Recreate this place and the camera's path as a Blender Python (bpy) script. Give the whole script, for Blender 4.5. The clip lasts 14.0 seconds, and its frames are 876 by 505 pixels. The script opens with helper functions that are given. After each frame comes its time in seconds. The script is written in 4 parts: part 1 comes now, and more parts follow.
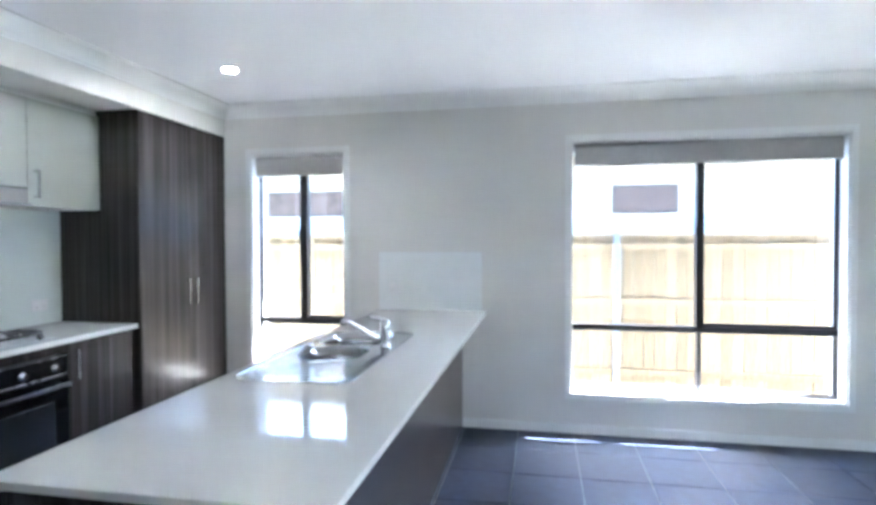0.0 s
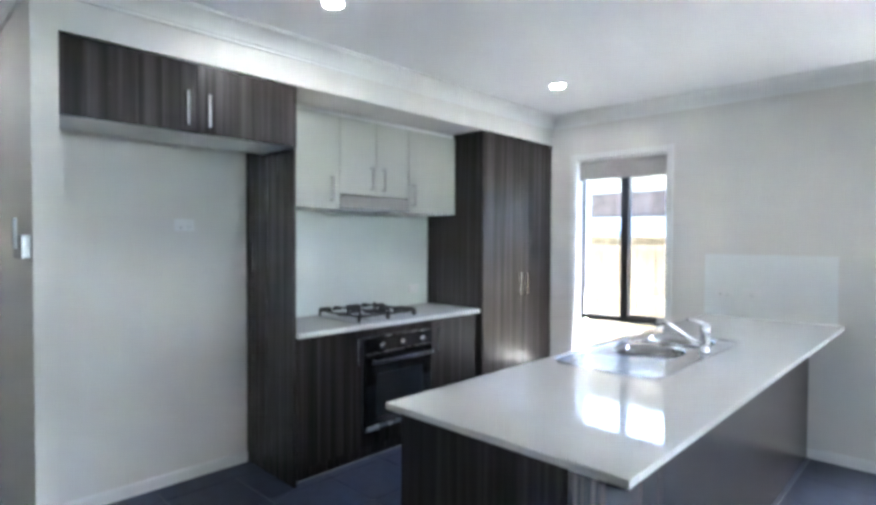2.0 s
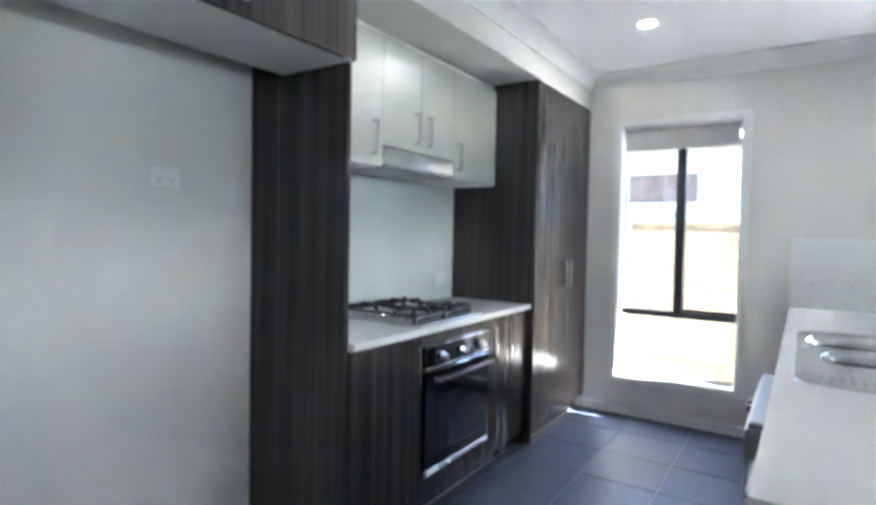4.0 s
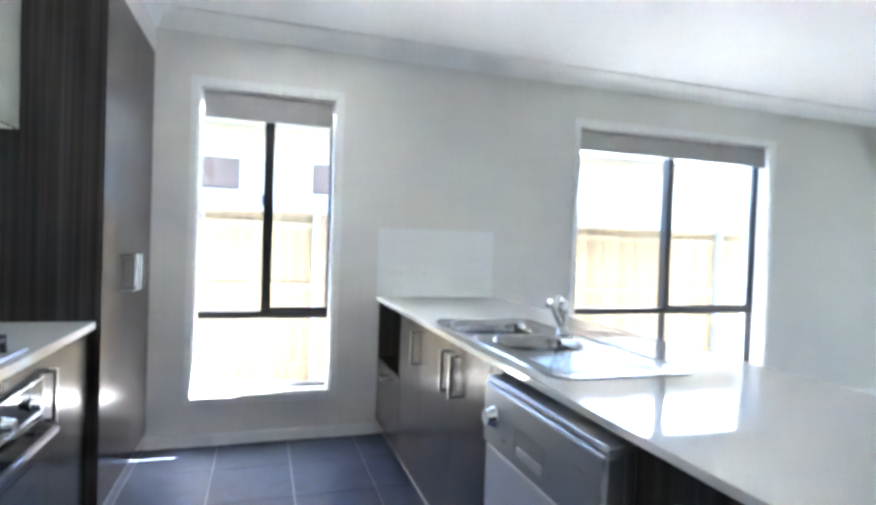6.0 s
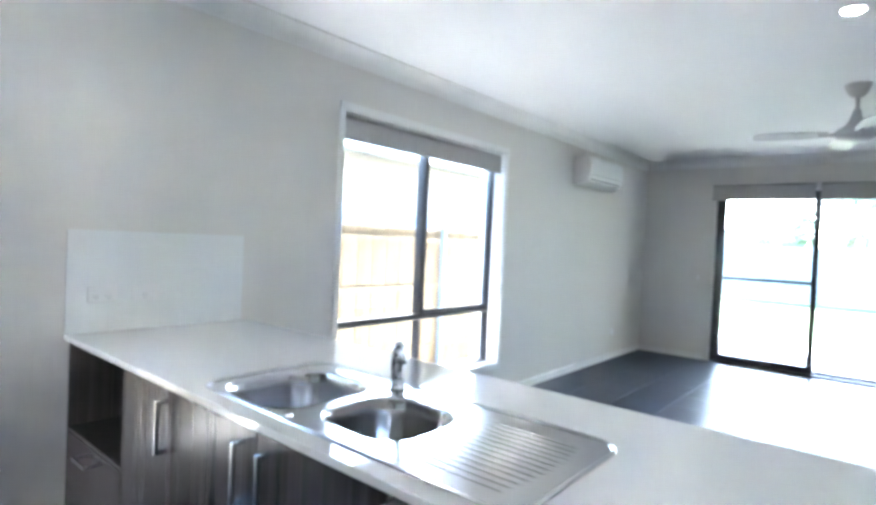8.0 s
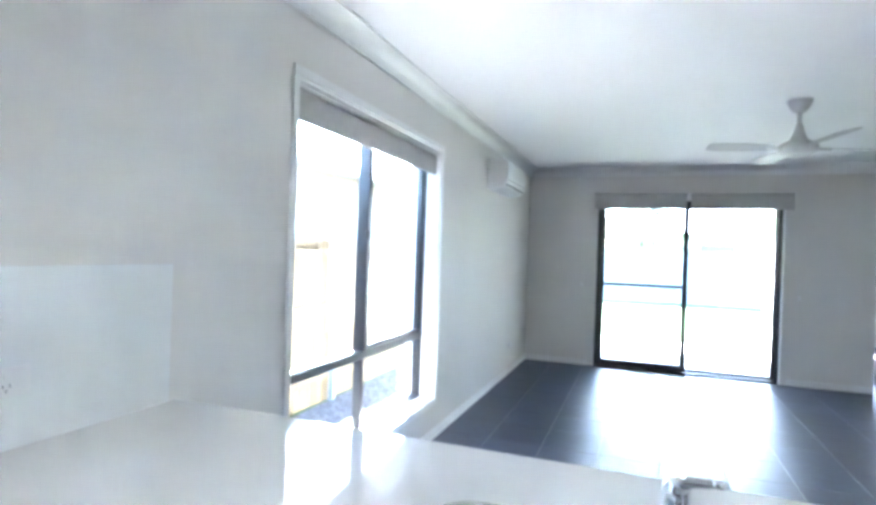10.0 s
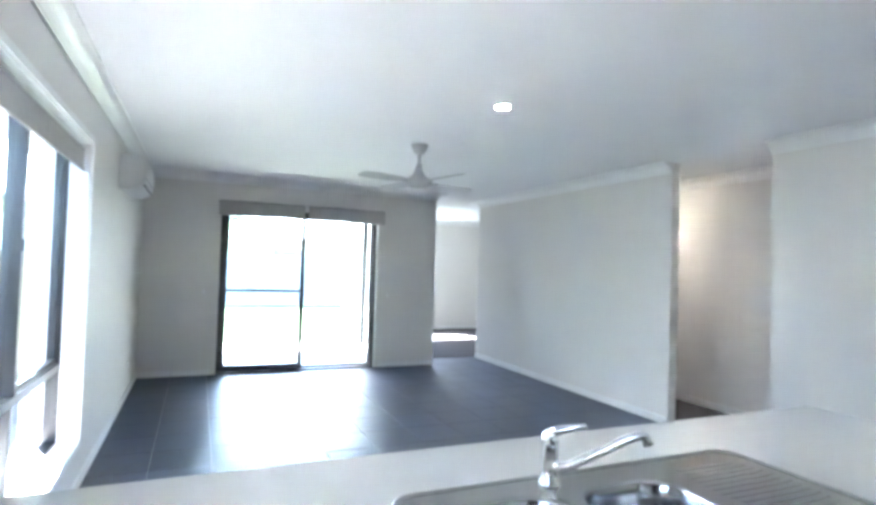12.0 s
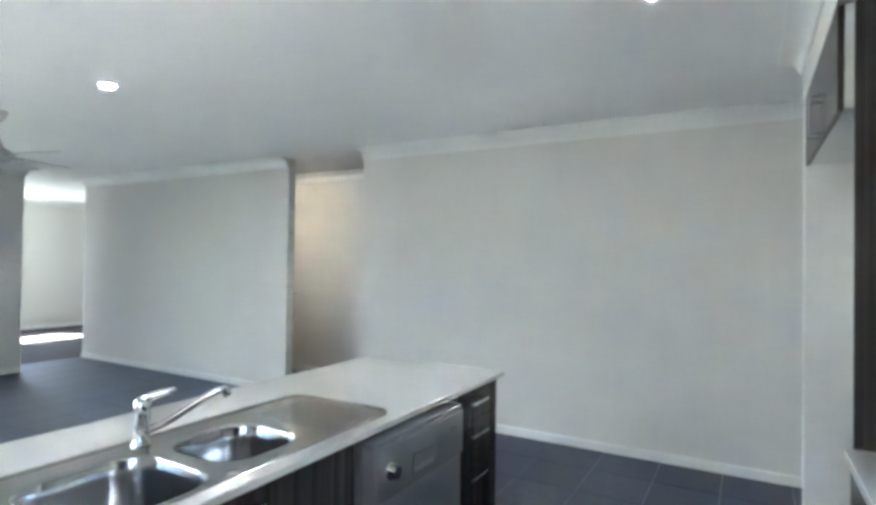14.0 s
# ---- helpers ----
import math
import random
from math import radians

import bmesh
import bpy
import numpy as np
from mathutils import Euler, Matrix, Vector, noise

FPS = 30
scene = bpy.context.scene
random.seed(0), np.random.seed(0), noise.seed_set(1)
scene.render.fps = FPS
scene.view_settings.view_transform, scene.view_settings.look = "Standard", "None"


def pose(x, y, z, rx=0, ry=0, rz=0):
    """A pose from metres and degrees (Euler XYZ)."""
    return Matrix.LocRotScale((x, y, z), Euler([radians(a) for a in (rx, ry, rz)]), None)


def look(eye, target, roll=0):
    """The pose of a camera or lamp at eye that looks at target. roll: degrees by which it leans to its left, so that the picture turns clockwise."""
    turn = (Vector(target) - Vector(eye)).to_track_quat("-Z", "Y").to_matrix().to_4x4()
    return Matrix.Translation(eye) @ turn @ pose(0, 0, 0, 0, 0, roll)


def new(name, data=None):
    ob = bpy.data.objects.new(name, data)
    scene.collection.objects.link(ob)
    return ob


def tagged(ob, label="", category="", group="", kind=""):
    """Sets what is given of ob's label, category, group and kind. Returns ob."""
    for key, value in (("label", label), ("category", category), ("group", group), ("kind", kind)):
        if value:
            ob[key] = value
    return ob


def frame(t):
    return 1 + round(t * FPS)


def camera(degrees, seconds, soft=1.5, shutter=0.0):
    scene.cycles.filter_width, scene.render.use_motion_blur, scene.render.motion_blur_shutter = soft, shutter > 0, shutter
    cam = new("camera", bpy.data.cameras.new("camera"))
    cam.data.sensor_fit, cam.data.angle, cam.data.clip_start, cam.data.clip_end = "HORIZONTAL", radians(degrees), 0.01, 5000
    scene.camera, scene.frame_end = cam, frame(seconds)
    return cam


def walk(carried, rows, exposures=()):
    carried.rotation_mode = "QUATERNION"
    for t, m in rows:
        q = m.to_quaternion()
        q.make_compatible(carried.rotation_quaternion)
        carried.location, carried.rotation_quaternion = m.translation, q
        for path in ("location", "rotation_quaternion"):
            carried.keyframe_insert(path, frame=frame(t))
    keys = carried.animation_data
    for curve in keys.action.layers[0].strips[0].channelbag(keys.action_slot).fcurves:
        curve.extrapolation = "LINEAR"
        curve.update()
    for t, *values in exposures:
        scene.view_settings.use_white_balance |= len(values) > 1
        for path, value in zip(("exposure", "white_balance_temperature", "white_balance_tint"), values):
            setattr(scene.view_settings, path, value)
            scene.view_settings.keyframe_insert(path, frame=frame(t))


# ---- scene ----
cam = camera(77.4, 14.0, soft=3.6)
PATH = [
    (0, (2.6, -4.165, 1.446), (2.226, -2.2, 1.399), -0.2),
    (0.5, (2.74, -4.262, 1.472), (1.918, -2.44, 1.424), -0.1),
    (1, (2.88, -4.308, 1.462), (1.755, -2.655, 1.421), -0.1),
    (1.5, (2.878, -4.333, 1.45), (1.573, -2.818, 1.406), 0.0),
    (2, (2.725, -4.341, 1.45), (1.34, -2.899, 1.401), 0.3),
    (2.2, (2.665, -4.341, 1.453), (1.268, -2.91, 1.397), 0.35),
    (4.3, (1.164, -4.135, 1.316), (0.229, -2.369, 1.252), 1.4),
    (4.5, (1.031, -4.092, 1.31), (0.243, -2.255, 1.251), 1.5),
    (5, (0.849, -3.939, 1.266), (0.436, -1.983, 1.221), 1.5),
    (5.5, (0.704, -3.849, 1.289), (0.886, -1.858, 1.237), 2.2),
    (6, (0.613, -3.523, 1.267), (1.227, -1.62, 1.231), 2.0),
    (6.5, (0.484, -3.287, 1.229), (1.237, -1.434, 1.189), 2.3),
    (7, (0.437, -3.14, 1.298), (1.527, -1.463, 1.261), 2.4),
    (7.5, (0.450, -2.935, 1.332), (1.857, -1.514, 1.296), 2.5),
    (7.7, (0.497, -2.847, 1.353), (1.958, -1.481, 1.311), 2.6),
    (9.8, (0.79, -1.56, 1.414), (2.64, -0.802, 1.411), 1.85),
    (10, (0.779, -1.437, 1.423), (2.653, -0.74, 1.416), 2.0),
    (10.5, (0.757, -1.18, 1.467), (2.715, -0.771, 1.466), 2.2),
    (11, (0.789, -0.993, 1.457), (2.785, -0.879, 1.474), 2.1),
    (11.5, (0.765, -0.847, 1.477), (2.75, -1.095, 1.509), 2.0),
    (12, (0.622, -0.647, 1.461), (2.454, -1.447, 1.513), 1.8),
    (12.5, (0.464, -0.498, 1.481), (2.052, -1.714, 1.528), 1.2),
    (13, (0.402, -0.479, 1.471), (1.82, -1.889, 1.511), 0.9),
    (13.5, (0.299, -0.5, 1.445), (1.533, -2.073, 1.486), 1.0),
    (14, (0.241, -0.512, 1.468), (1.23, -2.25, 1.496), 0.8),
]
EXPOSURES = [(0.0, 5.60, 5650, 13), (2.0, 5.65, 5850, 13), (4.5, 5.64, 5900, 13), (5.5, 5.72, 5900, 12), (6.5, 5.68, 5850, 12),
             (7.5, 5.67, 5850, 12), (10.0, 5.79, 5700, 12), (11.0, 5.82, 5700, 12), (11.5, 5.84, 5750, 12), (12.5, 5.74, 5850, 10), (14.0, 5.64, 6050, 8)]
walk(cam, [(t, look(eye, target, roll)) for t, eye, target, roll in PATH], EXPOSURES)

# ---- world and light ----
SUN = Vector((1.0, 0.47, 1.0)).normalized()
world = bpy.data.worlds.new("sky")
scene.world = world
world.use_nodes = True
wn = world.node_tree
wn.nodes.clear()
sky = wn.nodes.new("ShaderNodeTexSky")
sky.sky_type = "NISHITA"
sky.sun_disc = False
sky.sun_elevation = math.asin(SUN.z)
sky.sun_rotation = math.atan2(SUN.x, SUN.y)
bg = wn.nodes.new("ShaderNodeBackground")
bg.inputs[1].default_value = 0.15
wo = wn.nodes.new("ShaderNodeOutputWorld")
wn.links.new(sky.outputs[0], bg.inputs[0])
wn.links.new(bg.outputs[0], wo.inputs[0])
sun = new("sun", bpy.data.lights.new("sun", "SUN"))
sun.data.energy = 5.0
sun.data.angle = radians(0.6)
sun.data.color = (1.0, 0.95, 0.87)
sun.matrix_world = look((14, 4, 12), Vector((14, 4, 12)) - SUN)


# ---- materials ----
def material(name, color, rough=0.5, metal=0.0, vary=0.06, scale=4.0, bump=0.0, bump_scale=200.0, spec=0.5, stretch=(1, 1, 1), rough_vary=0.0):
    m = bpy.data.materials.new(name)
    m.use_nodes = True
    nt = m.node_tree
    b = nt.nodes["Principled BSDF"]
    b.inputs["Roughness"].default_value = rough
    b.inputs["Metallic"].default_value = metal
    b.inputs["Specular IOR Level"].default_value = spec
    co = nt.nodes.new("ShaderNodeNewGeometry")
    mp = nt.nodes.new("ShaderNodeMapping")
    mp.inputs["Scale"].default_value = stretch
    nt.links.new(co.outputs["Position"], mp.inputs[0])
    n1 = nt.nodes.new("ShaderNodeTexNoise")
    n1.inputs["Scale"].default_value = scale
    n1.inputs["Detail"].default_value = 6
    nt.links.new(mp.outputs[0], n1.inputs["Vector"])
    ramp = nt.nodes.new("ShaderNodeValToRGB")
    c = Vector(color)
    ramp.color_ramp.elements[0].position, ramp.color_ramp.elements[1].position = 0.3, 0.7
    ramp.color_ramp.elements[0].color = (*(c * (1 - vary)), 1)
    ramp.color_ramp.elements[1].color = (*(c * (1 + vary)), 1)
    nt.links.new(n1.outputs["Fac"], ramp.inputs[0])
    nt.links.new(ramp.outputs[0], b.inputs["Base Color"])
    if rough_vary:
        mr = nt.nodes.new("ShaderNodeMapRange")
        mr.inputs["To Min"].default_value, mr.inputs["To Max"].default_value = rough - rough_vary, rough + rough_vary
        nt.links.new(n1.outputs["Fac"], mr.inputs["Value"])
        nt.links.new(mr.outputs[0], b.inputs["Roughness"])
    if bump:
        n2 = nt.nodes.new("ShaderNodeTexNoise")
        n2.inputs["Scale"].default_value = bump_scale
        n2.inputs["Detail"].default_value = 3
        nt.links.new(mp.outputs[0], n2.inputs["Vector"])
        bp = nt.nodes.new("ShaderNodeBump")
        bp.inputs["Strength"].default_value = bump
        bp.inputs["Distance"].default_value = 0.002
        nt.links.new(n2.outputs["Fac"], bp.inputs["Height"])
        nt.links.new(bp.outputs[0], b.inputs["Normal"])
    return m


def laminate(name, dark, mid, light, rough=0.32):
    """Woodgrain laminate with upright streaks at two scales."""
    m = bpy.data.materials.new(name)
    m.use_nodes = True
    nt = m.node_tree
    b = nt.nodes["Principled BSDF"]
    b.inputs["Specular IOR Level"].default_value = 0.36
    co = nt.nodes.new("ShaderNodeNewGeometry")
    facs = []
    for scale, detail in (((17, 17, 0.30), 3), ((52, 52, 0.7), 2)):
        mp = nt.nodes.new("ShaderNodeMapping")
        mp.inputs["Scale"].default_value = scale
        nt.links.new(co.outputs["Position"], mp.inputs[0])
        n = nt.nodes.new("ShaderNodeTexNoise")
        n.inputs["Scale"].default_value = 1.0
        n.inputs["Detail"].default_value = detail
        nt.links.new(mp.outputs[0], n.inputs["Vector"])
        facs.append(n.outputs["Fac"])
    mix = nt.nodes.new("ShaderNodeMath")
    mix.operation = "MULTIPLY_ADD"
    nt.links.new(facs[1], mix.inputs[0])
    mix.inputs[1].default_value = 0.55
    half = nt.nodes.new("ShaderNodeMath")
    half.operation = "MULTIPLY"
    half.inputs[1].default_value = 0.45
    nt.links.new(facs[0], half.inputs[0])
    nt.links.new(half.outputs[0], mix.inputs[2])
    ramp = nt.nodes.new("ShaderNodeValToRGB")
    e = ramp.color_ramp.elements
    e[0].position, e[0].color = 0.35, (*dark, 1)
    e[1].position, e[1].color = 0.65, (*light, 1)
    k = e.new(0.5)
    k.color = (*mid, 1)
    nt.links.new(mix.outputs[0], ramp.inputs[0])
    nt.links.new(ramp.outputs[0], b.inputs["Base Color"])
    mr = nt.nodes.new("ShaderNodeMapRange")
    mr.inputs["To Min"].default_value, mr.inputs["To Max"].default_value = rough - 0.02, rough + 0.03
    nt.links.new(facs[1], mr.inputs["Value"])
    nt.links.new(mr.outputs[0], b.inputs["Roughness"])
    bp = nt.nodes.new("ShaderNodeBump")
    bp.inputs["Strength"].default_value = 0.12
    bp.inputs["Distance"].default_value = 0.001
    nt.links.new(facs[1], bp.inputs["Height"])
    nt.links.new(bp.outputs[0], b.inputs["Normal"])
    return m


def piece_material(name, color, rough, spread=0.12, grain=(3, 3, 3), vary=0.12, spec=0.5, bump=0.1):
    """A material whose tone differs a little from piece to piece."""
    m = material(name, color, rough, vary=vary, scale=5, bump=bump, bump_scale=60, spec=spec, stretch=grain, rough_vary=0.05)
    nt = m.node_tree
    b = nt.nodes["Principled BSDF"]
    src = b.inputs["Base Color"].links[0].from_socket
    info = nt.nodes.new("ShaderNodeObjectInfo")
    mr = nt.nodes.new("ShaderNodeMapRange")
    mr.inputs["To Min"].default_value, mr.inputs["To Max"].default_value = 1 - spread, 1 + spread
    nt.links.new(info.outputs["Random"], mr.inputs["Value"])
    hs = nt.nodes.new("ShaderNodeHueSaturation")
    nt.links.new(src, hs.inputs["Color"])
    nt.links.new(mr.outputs[0], hs.inputs["Value"])
    nt.links.new(hs.outputs[0], b.inputs["Base Color"])
    return m


def glass_material(name, color=(0.97, 1.0, 0.99)):
    m = bpy.data.materials.new(name)
    m.use_nodes = True
    b = m.node_tree.nodes["Principled BSDF"]
    b.inputs["Base Color"].default_value = (*color, 1)
    b.inputs["Roughness"].default_value = 0.0
    b.inputs["Transmission Weight"].default_value = 1.0
    b.inputs["IOR"].default_value = 1.45
    return m


def emitter(name, color, strength):
    m = bpy.data.materials.new(name)
    m.use_nodes = True
    b = m.node_tree.nodes["Principled BSDF"]
    b.inputs["Emission Color"].default_value = (*color, 1)
    b.inputs["Emission Strength"].default_value = strength
    return m


WALL = material("wall_paint", (0.725, 0.706, 0.667), 0.6, vary=0.015, scale=1.5, bump=0.08, bump_scale=350, spec=0.3)
CEIL = material("ceiling_paint", (0.87, 0.87, 0.87), 0.8, vary=0.012, scale=1.2, bump=0.05, bump_scale=300, spec=0.2)
TRIM = material("trim_enamel", (0.80, 0.80, 0.78), 0.35, vary=0.015, scale=3)
WOOD = laminate("dark_woodgrain_laminate", (0.027, 0.0230, 0.0217), (0.042, 0.036, 0.034), (0.070, 0.061, 0.057), 0.25)
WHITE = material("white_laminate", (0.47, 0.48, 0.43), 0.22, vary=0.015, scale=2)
FANPAINT = material("fan_white", (0.52, 0.52, 0.51), 0.55, vary=0.02)
CARCASS = material("white_board", (0.75, 0.75, 0.72), 0.5, vary=0.02)
STONE = material("engineered_stone", (0.74, 0.73, 0.70), 0.045, vary=0.035, scale=260, rough_vary=0.015)
SPLASH = material("gloss_splashback", (0.74, 0.79, 0.76), 0.10, vary=0.01)
UPSTAND = material("white_gloss_board", (0.82, 0.84, 0.83), 0.2, vary=0.01)
STEEL = material("brushed_steel", (0.47, 0.47, 0.47), 0.27, 1.0, vary=0.02, scale=5, rough_vary=0.03)
SINKSTEEL = material("pressed_sink_steel", (0.50, 0.50, 0.49), 0.15, 1.0, vary=0.03, scale=6, rough_vary=0.04)
BOWL = material("polished_steel", (0.50, 0.50, 0.50), 0.17, 1.0, vary=0.06, scale=5, rough_vary=0.04)
SILVER = material("silver_appliance", (0.34, 0.35, 0.365), 0.36, 0.8, vary=0.02, scale=5, rough_vary=0.03)
DOORSTEEL = material("satin_steel_sheet", (0.60, 0.60, 0.61), 0.30, 1.0, vary=0.02, scale=5, rough_vary=0.03)
OVENBAR = material("dark_satin_bar", (0.10, 0.10, 0.115), 0.3, 0.9, vary=0.05)
HOODSTEEL = material("polished_hood_steel", (0.60, 0.60, 0.60), 0.13, 1.0, vary=0.03, scale=5, rough_vary=0.03)
CHROME = material("chrome", (0.78, 0.79, 0.80), 0.07, 1.0, vary=0.02)
SATIN = material("satin_chrome", (0.62, 0.62, 0.63), 0.22, 1.0, vary=0.04, scale=30)
BLACKGLASS = material("black_oven_glass", (0.012, 0.013, 0.016), 0.05, vary=0.1)
BLACK = material("black_enamel", (0.02, 0.02, 0.022), 0.35, vary=0.15, scale=20)
IRON = material("cast_iron", (0.018, 0.018, 0.018), 0.6, vary=0.3, scale=60, bump=0.4, bump_scale=400)
DARK = material("dark_recess", (0.015, 0.014, 0.013), 0.7, vary=0.2)
FRAME = material("black_aluminium", (0.018, 0.020, 0.026), 0.32, 0.0, vary=0.1, scale=15, spec=0.6)
GLASS = glass_material("window_glass")
FABRIC = material("blind_fabric", (0.46, 0.45, 0.43), 0.85, vary=0.04, scale=25, bump=0.25, bump_scale=900, spec=0.2)
PLASTIC = material("white_plastic", (0.80, 0.80, 0.79), 0.28, vary=0.01)
GREYPLASTIC = material("grey_plastic", (0.25, 0.25, 0.26), 0.4, vary=0.05)
# the blue in this charcoal base colour stands in for reflected sky
TILE = piece_material("charcoal_tile", (0.034, 0.046, 0.082), 0.44, 0.12, vary=0.28, bump=0.14)
GROUT = material("grout", (0.34, 0.34, 0.34), 0.9, vary=0.15, scale=30, bump=0.3)
CARPET = material("charcoal_carpet", (0.060, 0.058, 0.060), 0.95, vary=0.25, scale=180, bump=0.8, bump_scale=500, spec=0.1)
LAMP = emitter("downlight_led", (1.0, 0.97, 0.9), 5.0)
# warm fill for the hall, from a downlight added out of view
WARM = emitter("hall_fill_lamp", (1.0, 0.87, 0.70), 12.0)
PALING = piece_material("pine_paling", (0.225, 0.18, 0.118), 0.8, 0.16, grain=(14, 14, 1.2), vary=0.25, spec=0.2)
FARPALING = piece_material("weathered_paling", (0.19, 0.20, 0.20), 0.85, 0.12, grain=(14, 14, 1.2), vary=0.2, spec=0.2)
POST = material("galvanised_post", (0.17, 0.22, 0.30), 0.5, 0.0, vary=0.12, scale=25)
RENDER = material("cream_render", (0.40, 0.37, 0.31), 0.85, vary=0.05, scale=3, bump=0.3, bump_scale=150)
PLINTH = material("blue_grey_render", (0.26, 0.31, 0.36), 0.85, vary=0.08, scale=4)
ROOF = material("roof_sheet", (0.40, 0.41, 0.42), 0.5, vary=0.06, scale=3)
LAWN = material("lawn", (0.055, 0.092, 0.032), 0.9, vary=0.35, scale=9, bump=0.8, bump_scale=120, spec=0.2)
CONCRETE = material("concrete", (0.42, 0.415, 0.40), 0.8, vary=0.12, scale=5, bump=0.3, bump_scale=120)
PEBBLE = material("blue_grey_gravel", (0.075, 0.085, 0.105), 0.8, vary=0.5, scale=45, bump=0.3, bump_scale=200)
BARK = material("bark", (0.14, 0.10, 0.07), 0.9, vary=0.3, scale=20, bump=0.5, bump_scale=60)
LEAF = material("foliage", (0.06, 0.10, 0.04), 0.7, vary=0.4, scale=6)
NEIGHBOURGLASS = material("shaded_pane", (0.115, 0.088, 0.075), 0.6, vary=0.25, scale=6, spec=0.05)
NEIGHBOURFRAME = material("dark_bronze_frame", (0.05, 0.042, 0.038), 0.5, vary=0.1)


# ---- builders ----
def box(bm, x0, x1, y0, y1, z0, z1, r=0.0, seg=1):
    vs = [bm.verts.new((x, y, z)) for x in (x0, x1) for y in (y0, y1) for z in (z0, z1)]
    faces = [bm.faces.new([vs[i] for i in f]) for f in ((0, 1, 3, 2), (4, 6, 7, 5), (0, 4, 5, 1), (2, 3, 7, 6), (0, 2, 6, 4), (1, 5, 7, 3))]
    if r:
        edges = {e for f in faces for e in f.edges}
        bmesh.ops.bevel(bm, geom=list(edges), offset=r, segments=seg, profile=0.5, affect="EDGES")
    return bm


def rbox(x0, x1, y0, y1, z0, z1, r=0.0015, seg=1):
    return box(bmesh.new(), x0, x1, y0, y1, z0, z1, r, seg)


def tube(bm, pts, radii, seg=12, caps=True):
    """A round tube along points, with a radius at each."""
    pts = [Vector(p) for p in pts]
    if isinstance(radii, (int, float)):
        radii = [radii] * len(pts)
    rings = []
    side = None
    for i, p in enumerate(pts):
        d = (pts[min(i + 1, len(pts) - 1)] - pts[max(i - 1, 0)])
        d = d.normalized() if d.length > 1e-9 else Vector((0, 0, 1))
        if side is None or abs(side.dot(d)) > 0.98:
            side = d.orthogonal().normalized()
        side = (side - d * side.dot(d)).normalized()
        up = d.cross(side)
        rings.append([bm.verts.new(p + (side * math.cos(a) + up * math.sin(a)) * radii[i]) for a in [2 * math.pi * k / seg for k in range(seg)]])
    for a, b in zip(rings, rings[1:]):
        for k in range(seg):
            f = bm.faces.new((a[k], a[(k + 1) % seg], b[(k + 1) % seg], b[k]))
            f.smooth = True
    if caps:
        bm.faces.new(rings[0][::-1])
        bm.faces.new(rings[-1])
    return bm


def lathe(bm, cx, cy, profile, seg=32):
    """Turns a profile of (radius, z) about an upright axis."""
    rings = [[bm.verts.new((cx + r * math.cos(2 * math.pi * k / seg), cy + r * math.sin(2 * math.pi * k / seg), z)) for k in range(seg)] for r, z in profile]
    for a, b in zip(rings, rings[1:]):
        for k in range(seg):
            f = bm.faces.new((a[k], a[(k + 1) % seg], b[(k + 1) % seg], b[k]))
            f.smooth = True
    for ring in (rings[0], rings[-1]):
        if (ring[0].co - ring[seg // 2].co).length > 1e-4:
            bm.faces.new(ring)
    return bm


def sweep(bm, profile, p0, p1, out, m0=0.0, m1=0.0):
    """Extrudes a profile of (away from the wall, height) from p0 to p1; m0 and m1 mitre the ends."""
    p0, p1, out = Vector(p0), Vector(p1), Vector(out)
    d = (p1 - p0).normalized()
    ends = []
    for p, m, s in ((p0, m0, -1), (p1, m1, 1)):
        ends.append([bm.verts.new(p + out * a + Vector((0, 0, h)) + d * (s * m * a)) for a, h in profile])
    n = len(profile)
    for k in range(n):
        bm.faces.new((ends[0][k], ends[0][(k + 1) % n], ends[1][(k + 1) % n], ends[1][k]))
    bm.faces.new(ends[0][::-1])
    bm.faces.new(ends[1])
    return bm


def rounded(x0, x1, y0, y1, r, seg=6):
    """A rounded rectangle's outline, counter-clockwise."""
    out = []
    for cx, cy, a0 in ((x1 - r, y1 - r, 0), (x0 + r, y1 - r, 90), (x0 + r, y0 + r, 180), (x1 - r, y0 + r, 270)):
        out += [(cx + r * math.cos(radians(a0 + 90 * k / seg)), cy + r * math.sin(radians(a0 + 90 * k / seg))) for k in range(seg + 1)]
    return out


def plate(bm, outer, holes, z0, z1):
    """A flat slab between two heights with holes through it."""
    edges = []
    for loop in [outer] + holes:
        vs = [bm.verts.new((x, y, z1)) for x, y in loop]
        edges += [bm.edges.new((vs[i], vs[(i + 1) % len(vs)])) for i in range(len(vs))]
    made = bmesh.ops.triangle_fill(bm, use_beauty=True, use_dissolve=False, edges=edges)
    faces = [g for g in made["geom"] if isinstance(g, bmesh.types.BMFace)]
    more = bmesh.ops.extrude_face_region(bm, geom=faces, use_keep_orig=True)
    for v in [g for g in more["geom"] if isinstance(g, bmesh.types.BMVert)]:
        v.co.z = z0
    return bm


